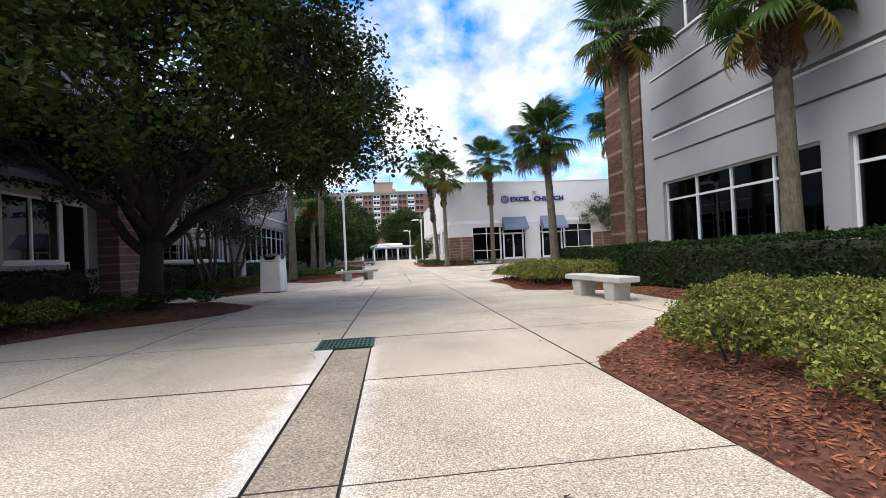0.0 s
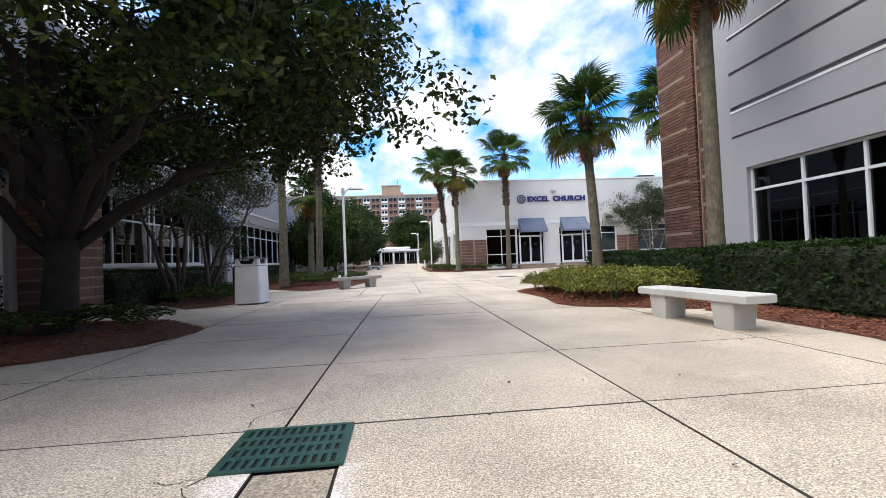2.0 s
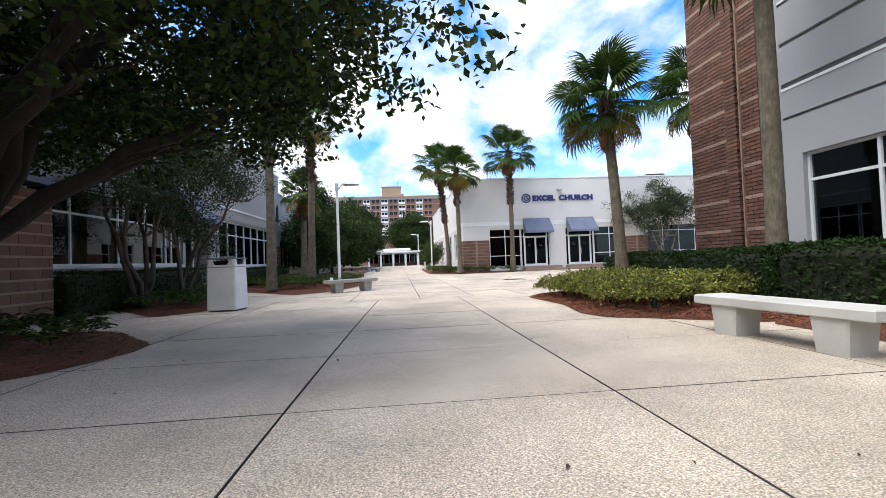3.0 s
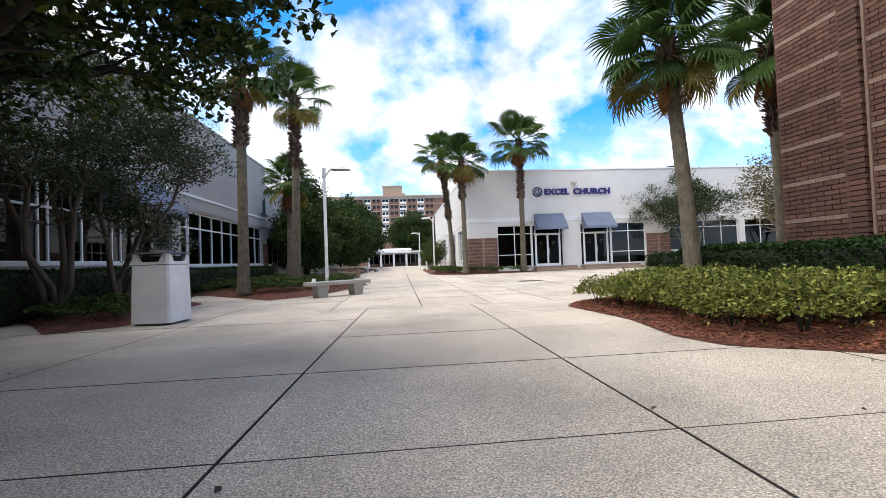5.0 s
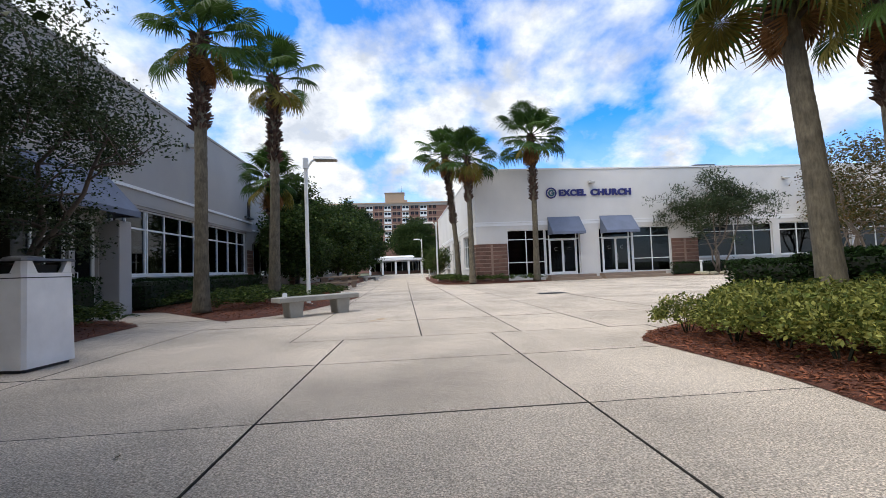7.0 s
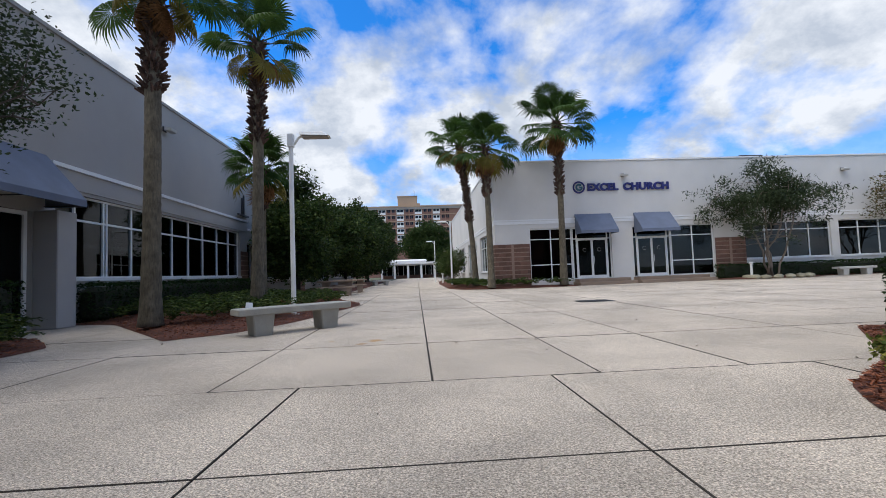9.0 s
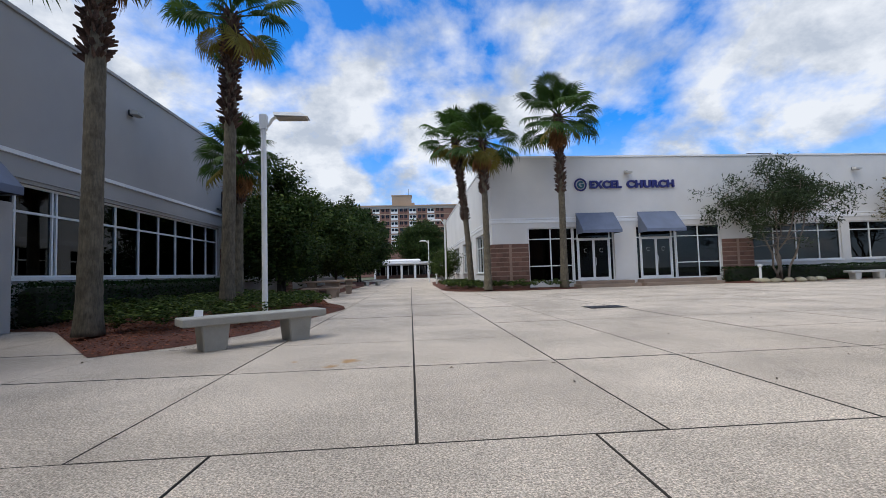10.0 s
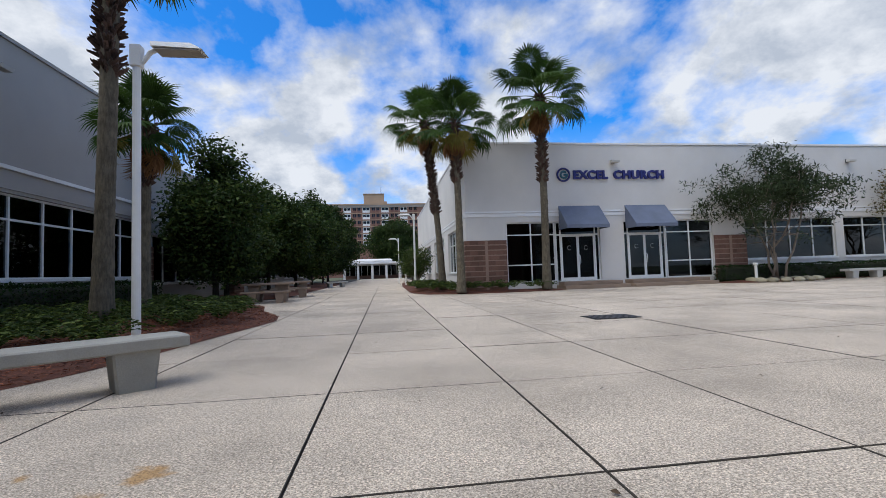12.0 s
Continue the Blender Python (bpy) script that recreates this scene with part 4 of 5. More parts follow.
# ---- planting beds ----


def smooth_loop(pts, n):
    """A closed loop through points, resampled evenly and a little rounded."""
    p = np.array(pts, float)
    q = np.vstack([p, p[:1]])
    s = np.concatenate([[0], np.cumsum(np.linalg.norm(np.diff(q, axis=0), axis=1))])
    t = np.linspace(0, s[-1], n, endpoint=False)
    return np.stack([np.interp(t, s, q[:, 0]), np.interp(t, s, q[:, 1])], 1)


def inside(poly, pts):
    x, y = pts[:, 0], pts[:, 1]
    r = np.zeros(len(pts), bool)
    j = len(poly) - 1
    for i in range(len(poly)):
        a, b_ = poly[i], poly[j]
        c = ((a[1] > y) != (b_[1] > y)) & (x < (b_[0] - a[0]) * (y - a[1]) / (b_[1] - a[1] + 1e-12) + a[0])
        r ^= c
        j = i
    return r


def edge_distance(poly, pts):
    d = np.full(len(pts), 1e9)
    for i in range(len(poly)):
        a, b_ = poly[i - 1], poly[i]
        ab = b_ - a
        t = np.clip(((pts - a) @ ab) / (ab @ ab + 1e-12), 0, 1)
        d = np.minimum(d, np.linalg.norm(pts - (a + t[:, None] * ab), axis=1))
    return d


def mound(d):
    return 0.012 + 0.10 * np.clip(d / 0.9, 0, 1) ** 0.7


BEDS = {}


def bed(key, pts, chips, label):
    """A mulch bed: a low mound over its outline, with loose bark chips on it."""
    poly = smooth_loop(pts, 90)
    BEDS[key] = poly
    step = 0.28
    lo, hi_ = poly.min(0), poly.max(0)
    # a grid of cells cut to the outline, with the height of the mound at each corner
    xs, ys = np.arange(lo[0] - step, hi_[0] + 2 * step, step), np.arange(lo[1] - step, hi_[1] + 2 * step, step)
    gx, gy = np.meshgrid(xs, ys)
    p2 = np.stack([gx.ravel(), gy.ravel()], 1)
    ins = inside(poly, p2)
    d = edge_distance(poly, p2)
    # outer corners near the outline are drawn onto it
    near = (~ins) & (d < step * 1.5)
    for i in np.where(near)[0]:
        best, bd = None, 1e9
        for k in range(len(poly)):
            a, e = poly[k - 1], poly[k]
            t = np.clip(((p2[i] - a) @ (e - a)) / ((e - a) @ (e - a) + 1e-12), 0, 1)
            q = a + t * (e - a)
            dd = np.linalg.norm(p2[i] - q)
            if dd < bd:
                best, bd = q, dd
        p2[i] = best
    z = np.where(ins, mound(d) + rng.uniform(-0.012, 0.012, len(d)), 0.006)
    z = np.where(ins, np.maximum(z, 0.008), z)
    nx = len(xs)
    quads = []
    for r in range(len(ys) - 1):
        for k in range(nx - 1):
            ids = [r * nx + k, r * nx + k + 1, (r + 1) * nx + k + 1, (r + 1) * nx + k]
            if any(ins[i] for i in ids) and all(ins[i] or near[i] for i in ids):
                quads.append(ids)
    me = mesh_np("mulch_bed", np.column_stack([p2, z]), np.array(quads), "mulch")
    ob = tagged(part("mulch_bed", me, "mulch"), label, "mulch bed", kind="structure")
    if chips:
        q = rng.uniform(lo, np.minimum(hi_, (6.6, 40)), (int(chips * 1.7), 2))
        q = q[inside(poly, q)][:chips]
        zz = mound(edge_distance(poly, q)) + 0.012
        ch_ = leaves("bark_chips", np.column_stack([q, zz]), 0.062, "chip", rng, 0.24, 0.8)
        tagged(part("bark_chips", ch_, "chip"), "loose red bark chips on the mulch", "bark chips", kind="stuff")
    return ob


bed("r1", [(1.76, -3), (1.765, 2.1), (1.775, 3.9), (2.3, 4.42), (3.3, 5.38), (4.6, 6.55), (5.25, 7.15), (5.3, 7.9), (5.3, 9.3), (5.25, 10.3), (8.2, 10.3), (8.25, -3)], 42000, "red bark mulch bed along the east building")
bed("r2", [(3.45, 15.6), (3.62, 13.6), (3.38, 12.2), (3.55, 11.5), (4.1, 11.2), (5.24, 10.25), (5.3, 10.32), (8.2, 10.32), (8.22, 16), (10.5, 16.5), (10.5, 19), (6.6, 18.7), (5.0, 16.9), (3.8, 16.1)], 22000, "red bark mulch bed below the tall palms")
bed("l1", [(-5.95, 7.2), (-5.3, 8.3), (-4.3, 8.9), (-3.6, 9.6), (-3.3, 10.6), (-3.38, 11.2), (-4.7, 12.7), (-7.0, 13.2), (-8.0, 13.2), (-8.02, 3), (-6.6, 5.5)], 9000, "shaded mulch bed round the old oak")
bed("l2", [(-5.45, 15.05), (-4.7, 15.7), (-4.55, 16.2), (-5.05, 18.3), (-5.2, 20.3), (-6.3, 21.5), (-8.0, 22.2), (-8.02, 17.6), (-6.8, 16.6)], 3500, "mulch bed below the small trees")
bed("l3", [(-3.58, 20.5), (-2.7, 21.15), (-2.15, 22.4), (-1.9, 23.4), (-1.62, 25.2), (-1.22, 27.4), (-1.45, 28.6), (-2.3, 30.5), (-2.9, 33.0), (-5.0, 34.5), (-8.0, 36), (-8.05, 24.4), (-6.7, 24.1)], 24000, "mulch bed with ferns and palms")
bed("l4", [(-4.2, 37.5), (-3.4, 40), (-3.4, 60), (-4.0, 75), (-8.6, 75), (-8.65, 37)], 0, "long mulch bed below the far trees")
bed("c1", [(2.45, 38.6), (3.0, 36.6), (4.6, 35.7), (7.0, 35.55), (9.2, 35.75), (9.3, 37.1), (5.0, 37.2), (4.95, 62), (3.0, 62), (2.5, 50)], 1500, "mulch bed with palms at the church corner")
bed("c2", [(17.3, 36.2), (18.4, 35.5), (20.6, 35.3), (22.6, 35.6), (23.2, 36.4), (36, 36.6), (36, 37.2), (17.3, 37.2)], 0, "narrow mulch bed below the church windows")


def bed_z(key, x, y):
    return float(mound(edge_distance(BEDS[key], np.array([[x, y]])))[0])


# ---- trees ----


def tree(name, base, stems, crown, radii, n_clump, per, size, mat, bark, r0, fork, label, seed, shell=0.45, clump_r=0.42, floor=None, lean=(0, 0), twigs=None, category="tree", spread=0.55, aspect=0.5, taper=0.0, gaps=-0.32, lumps=0.22, droop=0.15, limbs=()):
    """A tree: tapered stems and limbs, a twig to each clump of leaves, and one crown of many leaves with gaps."""
    g = np.random.default_rng(seed)
    t = thing(name, pose(*base), label, category)
    c, R = np.array(crown, float) - np.array(base), np.array(radii, float)
    b = Build()
    nodes = []

    def limb(p, q, ra, rb, n, sag):
        p, q = np.array(p, float), np.array(q, float)
        pts = []
        for i in range(n + 1):
            s = i / n
            w = p + (q - p) * s
            w[2] += sag * math.sin(math.pi * s)
            if 0 < i < n:
                w[:2] += g.normal(0, 0.02 + 0.015 * np.linalg.norm(q - p), 2)
            pts.append(w)
        rad = [ra + (rb - ra) * (i / n) for i in range(n + 1)]
        b.tube([tuple(w) for w in pts], rad, 8 if ra > 0.05 else 5)
        nodes.extend([(pts[i], rad[i]) for i in range(1, n + 1)])
        return pts, rad

    if stems == 1:
        top = (lean[0], lean[1], fork)
        b.tube([(0, 0, -0.05), (0, 0, 0.12), (lean[0] * 0.4, lean[1] * 0.4, fork * 0.5), top], [r0 * 1.6, r0 * 1.12, r0 * 0.95, r0 * 0.9], 12)
        peak = c + np.array([0, 0, 0.35 * R[2]])
        lead, lrad = limb(top, peak, r0 * 0.88, r0 * 0.2, 9, 0.0)
        starts = [(lead[i], lrad[i] * (0.72 if i < 2 else 0.6)) for i in (0, 0, 1, 1, 2, 3, 4)]
    else:
        starts = [((g.normal(0, 0.12), g.normal(0, 0.12), 0.0), r0) for _ in range(stems)]
    for az, reach, rise, r in limbs:
        # long low limbs from the fork, with side branches that lift away from them
        e = np.array([math.cos(radians(az)) * reach, math.sin(radians(az)) * reach, rise])
        pts, rad = limb((0, 0, fork * g.uniform(0.72, 1.0)), e, r, r * 0.22, 9, 0.42)
        for k in range(3, 10):
            for _ in range(2):
                d = np.array([*(e[:2] / reach + g.normal(0, 0.75, 2)), g.uniform(0.1, 1.0)])
                tip = pts[k] + d / np.linalg.norm(d) * g.uniform(0.7, 1.7)
                limb(pts[k], tip, max(rad[k] * 0.5, 0.016), 0.009, 5, 0.08)
    n = len(starts)
    for i, (p, r) in enumerate(starts):
        w = 2 * math.pi * (i + g.uniform(-0.2, 0.2)) / n
        e = g.uniform(0.25, 0.8)
        q = c + R * np.array([math.cos(w) * spread * (1.25 - e * 0.5), math.sin(w) * spread * (1.25 - e * 0.5), e * 0.9 - 0.35])
        pts, rad = limb(p, q, r, r * 0.32, 7, 0.1 * R[2] * (1 if stems == 1 else 0.4))
        for k in (3, 4, 5, 6, 7):
            for _ in range(2):
                d = g.normal(size=3); d[2] = abs(d[2]) * 0.5 - 0.1
                d /= np.linalg.norm(d)
                limb(pts[k], pts[k] + d * R * g.uniform(0.3, 0.5), rad[k] * 0.6, 0.012, 4, 0.05)
    cl = []
    while len(cl) < n_clump:
        d = g.normal(size=3); d /= np.linalg.norm(d)
        k = g.uniform(shell, 1.0) ** 0.6
        bulge = 1 + lumps * noise.noise(Vector(d * 1.7) + Vector((seed, 0, 0))) + 0.13 * noise.noise(Vector(d * 4.5) + Vector((0, seed, 0)))
        p = c + d * R * k * bulge
        p[:2] = c[:2] + (p[:2] - c[:2]) * (1 - taper * max(0.0, (p[2] - c[2]) / R[2]))
        if floor is not None and p[2] + base[2] < floor + 0.5 * noise.noise(Vector((p[0], p[1], seed))):
            continue
        if noise.noise(Vector(p * 0.55) + Vector((seed * 3.1, 0, 0))) < gaps:
            continue
        cl.append(p)
    cl = np.array(cl)
    nodes_p = np.array([p for p, _ in nodes])
    for p in cl[: (twigs if twigs is not None else len(cl) // 2)]:
        i = int(np.argmin(((nodes_p - p) ** 2).sum(1)))
        m = (nodes_p[i] + p) / 2 + np.array([0, 0, 0.05])
        b.tube([tuple(nodes_p[i]), tuple(m), tuple(p)], [0.014, 0.010, 0.004], 4, cap=False)
    part("trunk", b, bark, t, smooth=True)
    pts = np.repeat(cl, per, 0) + np.clip(g.normal(0, 1, (n_clump * per, 3)), -1.7, 1.7) * clump_r * np.array([0.62, 0.62, 0.42])
    part("crown", leaves("crown", pts, size, mat, g, aspect, 0.35, droop=droop), mat, t)
    return t


tree("oak_tree", (-5.5, 10.8, 0.08), 1, (-5.05, 9.7, 4.75), (5.9, 4.7, 4.0), 2150, 60, 0.116, "oak", "bark", 0.25, 1.6, "large dark green broad-leaved tree with low spreading limbs", 3, 0.34, 0.34, 2.95, (0.1, 0), 900, taper=0.42, aspect=0.6, gaps=-0.30, lumps=0.40, droop=0.3,
     limbs=((8, 4.4, 3.5, 0.13), (-32, 4.6, 3.9, 0.12), (-75, 4.0, 3.8, 0.11), (48, 4.2, 3.7, 0.11), (115, 3.6, 3.9, 0.10), (170, 2.2, 4.2, 0.10), (-130, 3.2, 4.0, 0.11)))
tree("myrtle_tree", (-6.8, 17.1, 0.08), 4, (-6.6, 16.4, 4.3), (1.9, 1.9, 2.1), 330, 50, 0.075, "myrtle", "bark_mid", 0.07, 1, "small multi-stemmed tree with sparse grey-green leaves", 11, 0.2, 0.26, lumps=0.5, gaps=-0.1)
tree("myrtle_tree", (-6.3, 18.2, 0.08), 3, (-5.8, 18.3, 3.6), (1.8, 1.9, 2.2), 380, 52, 0.075, "myrtle", "bark_mid", 0.07, 1, "small multi-stemmed tree with sparse grey-green leaves", 12, 0.2, 0.26, lumps=0.5, gaps=-0.1)
tree("myrtle_tree", (19.9, 36.1, 0.06), 5, (19.9, 35.7, 4.3), (2.95, 2.0, 1.9), 300, 42, 0.20, "myrtle", "bark_light", 0.06, 1, "vase-shaped multi-stemmed crape myrtle ringed with stones", 13, 0.25, 0.42, None, (0, 0), None, "tree", 0.6, 0.27, lumps=0.9, gaps=-0.03, droop=0.8)
tree("myrtle_tree", (15.0, 22.6, 0.0), 4, (15.0, 22.6, 3.2), (1.7, 1.8, 1.5), 260, 28, 0.10, "autumn", "bark_light", 0.06, 1, "small tree with leaves turning russet", 14, 0.25, 0.4)
tree("myrtle_tree", (28.5, 35.6, 0.0), 5, (28.5, 35.2, 4.2), (2.6, 2.2, 1.9), 260, 28, 0.14, "autumn", "bark_light", 0.06, 1, "small tree with leaves turning russet", 15, 0.25, 0.42)
for i, (x, y, h, r) in enumerate([(-5.5, 35.8, 6.2, 1.55), (-6.5, 40.0, 4.9, 1.9), (-6.0, 46, 6.3, 2.5), (-5.9, 54, 6.6, 2.7), (-5.9, 62, 8.4, 3.1), (-6, 71, 9.6, 3.6), (-7, 83, 10.5, 4.6)]):
    tree("evergreen_tree", (x, y, 0.05), 1, (x, y, h * 0.58), (r, r * 1.1, h * 0.44), 420 if i < 3 else 360, 52, 0.19 + 0.03 * i, "far_leaf", "bark", 0.12, 1.3, "dense dark evergreen tree in the bed by the far wing", 30 + i, 0.3, 0.62, 1.0, (0, 0), 60, taper=0.25, gaps=-0.16, lumps=0.42)
for i, (x, y, h, r) in enumerate([(3.5, 128, 14.5, 7.0), (-14, 96, 10, 6), (9.5, 78, 6.5, 3.4), (16, 100, 10, 6.5), (-22, 110, 11, 7), (-9, 100, 8.5, 4.5)]):
    tree("far_tree", (x, y, 0.0), 1, (x, y, h * 0.6), (r, r, h * 0.42), 460, 52, 0.5, "far_leaf", "bark", 0.2, 2.0, "full green tree beyond the end of the walkway", 50 + i, 0.3, 1.15, 1.6, (0, 0), 30, taper=0.2, gaps=-0.4, lumps=0.4)

tree("round_shrub", (3.5, 49.0, 0.05), 3, (3.5, 49.0, 1.9), (1.25, 1.35, 1.15), 170, 34, 0.12, "fern", "bark_light", 0.05, 1, "rounded bright green shrub beside the walkway", 70, 0.4, 0.3, None, (0, 0), 20, "shrub")
tree("round_shrub", (3.6, 54.5, 0.05), 3, (3.6, 54.5, 1.6), (1.1, 1.2, 1.0), 130, 34, 0.12, "fern", "bark_light", 0.05, 1, "rounded bright green shrub beside the walkway", 71, 0.4, 0.3, None, (0, 0), 20, "shrub")

# ---- palms ----


def frond_mesh(seed, dead=False, L=0.74):
    """A fan frond: a stalk and a fan of folded, drooping segments."""
    g = np.random.default_rng(seed)
    b = Build()
    b.tube([(0, 0, 0), (L * 0.5, 0, 0.03), (L, 0, 0)], [0.022, 0.015, 0.010], 4, cap=False)
    n = 38
    R = 0.62
    for k in range(n):
        w0 = radians(-158 + 316 * k / n)
        w1 = radians(-158 + 316 * (k + 1) / n)
        wm = (w0 + w1) / 2
        le_ = R * (0.72 + 0.28 * math.cos(wm * 0.5)) * g.uniform(0.9, 1.06)
        fold = 0.02
        def pt(w, r, up_):
            dr = (-0.42 if not dead else -0.6) * (r / R) ** 2.4 * R
            return (L + r * math.cos(w), r * math.sin(w), dr + up_ + 0.10 * abs(math.sin(w)) * r)
        wig = g.uniform(-0.04, 0.04)
        q = [pt(wm, 0.02, 0), pt(w0, le_ * 0.62, 0), pt(wm, le_ * 0.62, fold), pt(w1, le_ * 0.62, 0),
             pt(wm - 0.036 + wig, le_ * 0.82, -0.01), pt(wm + 0.036 + wig, le_ * 0.82, -0.01), pt(wm + wig * 2, le_, -0.12 * g.uniform(0.2, 1.6))]
        b.add(q, [(0, 1, 2), (0, 2, 3), (1, 4, 2), (2, 5, 3), (2, 4, 5), (4, 6, 5)])
    return b.mesh("frond")


FRONDS = [frond_mesh(s) for s in range(6)]
LONG = [frond_mesh(s, False, 1.05) for s in range(60, 65)]
OLD = [frond_mesh(s) for s in range(20, 23)]
DEAD = [frond_mesh(s, True) for s in range(40, 44)]
for me_ in FRONDS + LONG:
    me_.materials.append(M["frond"])
for me_ in OLD:
    me_.materials.append(M["frond_old"])
for me_ in DEAD:
    me_.materials.append(M["frond_dead"])


def palm(base, top, r, seed, n=30, skirt=8, size=1.0, boots=1.4, label="tall fan palm with a shaggy upper trunk", airy=False):
    """A fan palm: ringed trunk, old leaf bases below the crown, dead and green fronds."""
    g = np.random.default_rng(seed)
    t = thing("fan_palm", pose(*base), label, "palm tree", "fan palms")
    d = np.array(top, float) - np.array(base, float)
    H = d[2]
    b = Build()
    N = 90
    pts, rad = [], []
    for i in range(N + 1):
        s = i / N
        bow = math.sin(math.pi * s) * 0.03 * H * 0.3
        pts.append((d[0] * s ** 1.3 + bow * 0.3, d[1] * s ** 1.3, -0.03 + s * (H + 0.03)))
        rad.append(r * (1.0 + 0.42 * math.exp(-s * H / 0.75) - 0.14 * s) * (1 + g.uniform(-0.03, 0.03)))
    b.tube(pts, rad, 14)
    part("trunk", b, "palm", t, smooth=True)
    c = Build()
    z = H - boots
    while z < H + 0.05:
        s = z / H
        for k in range(7):
            w = g.uniform(0, 2 * math.pi)
            p0 = np.array([d[0] * s ** 1.3, d[1] * s ** 1.3, z + g.uniform(-0.04, 0.04)])
            o = np.array([math.cos(w), math.sin(w), 0])
            e = g.uniform(0.04, 0.17)
            side = np.array([-math.sin(w), math.cos(w), 0]) * g.uniform(0.03, 0.06)
            a_, q_ = p0 + o * r * 0.75, p0 + o * (r + e) + np.array([0, 0, g.uniform(0.02, 0.14)])
            c.add([tuple(a_ - side), tuple(a_ + side), tuple(q_ + side * 0.6), tuple(q_ - side * 0.6), tuple(a_ - np.array([0, 0, 0.09])), tuple(q_ - np.array([0, 0, 0.03]))],
                  [(0, 1, 2, 3), (1, 4, 5, 2), (4, 0, 3, 5), (3, 2, 5)])
        z += 0.055
    part("boot_sheath", c, "boot", t, "dark ragged old leaf bases")
    head = Vector((d[0], d[1], H))
    for i in range(n):
        w = 137.5 * i + g.uniform(-15, 15)
        el = 80 - 125 * (i / (n - 1)) ** 0.9 + g.uniform(-8, 8)
        me_ = (LONG[i % 5] if airy and i > 5 else FRONDS[i % 6]) if i < n - 3 else OLD[i % 3]
        m = Matrix.Translation(head + Vector((0, 0, 0.12 - 0.25 * i / n))) @ Euler((0, 0, radians(w))).to_matrix().to_4x4() @ Euler((0, radians(-el), 0)).to_matrix().to_4x4() @ Euler((radians(g.uniform(-25, 25)), 0, 0)).to_matrix().to_4x4() @ Matrix.Scale(size * g.uniform(0.88, 1.1), 4)
        part("frond", me_, "frond", t, at=m)
    for i in range(skirt):
        w = 137.5 * i + g.uniform(-20, 20)
        el = -68 + g.uniform(-14, 12)
        m = Matrix.Translation(head + Vector((0, 0, -0.15 - 0.3 * g.uniform(0, 1)))) @ Euler((0, 0, radians(w))).to_matrix().to_4x4() @ Euler((0, radians(-el), 0)).to_matrix().to_4x4() @ Euler((radians(g.uniform(-60, 60)), 0, 0)).to_matrix().to_4x4() @ Matrix.Diagonal((0.8 * size, 0.5 * size, 0.8 * size, 1))
        part("dead_frond", DEAD[i % 4], "frond_dead", t, "brown dead frond", at=m)
    return t


palm((5.85, 15.3, 0.1), (5.80, 15.75, 5.15), 0.142, 1, 24, 4, 1.13, 0.95, "leaning fan palm above variegated shrubs")
palm((10.4, 18.1, 0.05), (10.25, 18.1, 6.4), 0.155, 2, 24, 4, 1.25, 2.4)
palm((6.52, 11.35, 0.12), (6.45, 11.3, 6.9), 0.15, 3, 24, 2, 1.15, 1.0, "fan palm rising from the clipped hedge")
palm((7.5, 7.45, 0.12), (7.42, 7.5, 5.8), 0.165, 4, 24, 3, 1.15, 1.6, "fan palm rising from the clipped hedge")
palm((-4.8, 22.3, 0.12), (-4.85, 22.5, 7.6), 0.168, 5, 22, 14, 1.08, 2.6, "tall fan palm with brown dead fronds below its crown", True)
palm((-3.95, 25.9, 0.12), (-3.85, 26.0, 7.95), 0.162, 6, 19, 4, 1.08, 3.0, "tall fan palm with open crown and ragged trunk", True)
palm((-5.05, 29.5, 0.12), (-5.0, 29.5, 5.15), 0.16, 7, 22, 8, 1.1, 1.6, "short fan palm close to the west building")
palm((4.05, 38.6, 0.1), (3.4, 38.6, 8.5), 0.16, 8, 25, 6, 1.3, 4.6, "tall fan palm at the church corner", True)
palm((4.5, 35.9, 0.1), (4.42, 35.8, 7.5), 0.16, 9, 25, 8, 1.3, 2.6, "tall fan palm at the church corner", True)
palm((8.4, 36.0, 0.1), (8.3, 35.6, 8.7), 0.17, 10, 27, 10, 1.4, 3.8, "tall fan palm in front of the church", True)

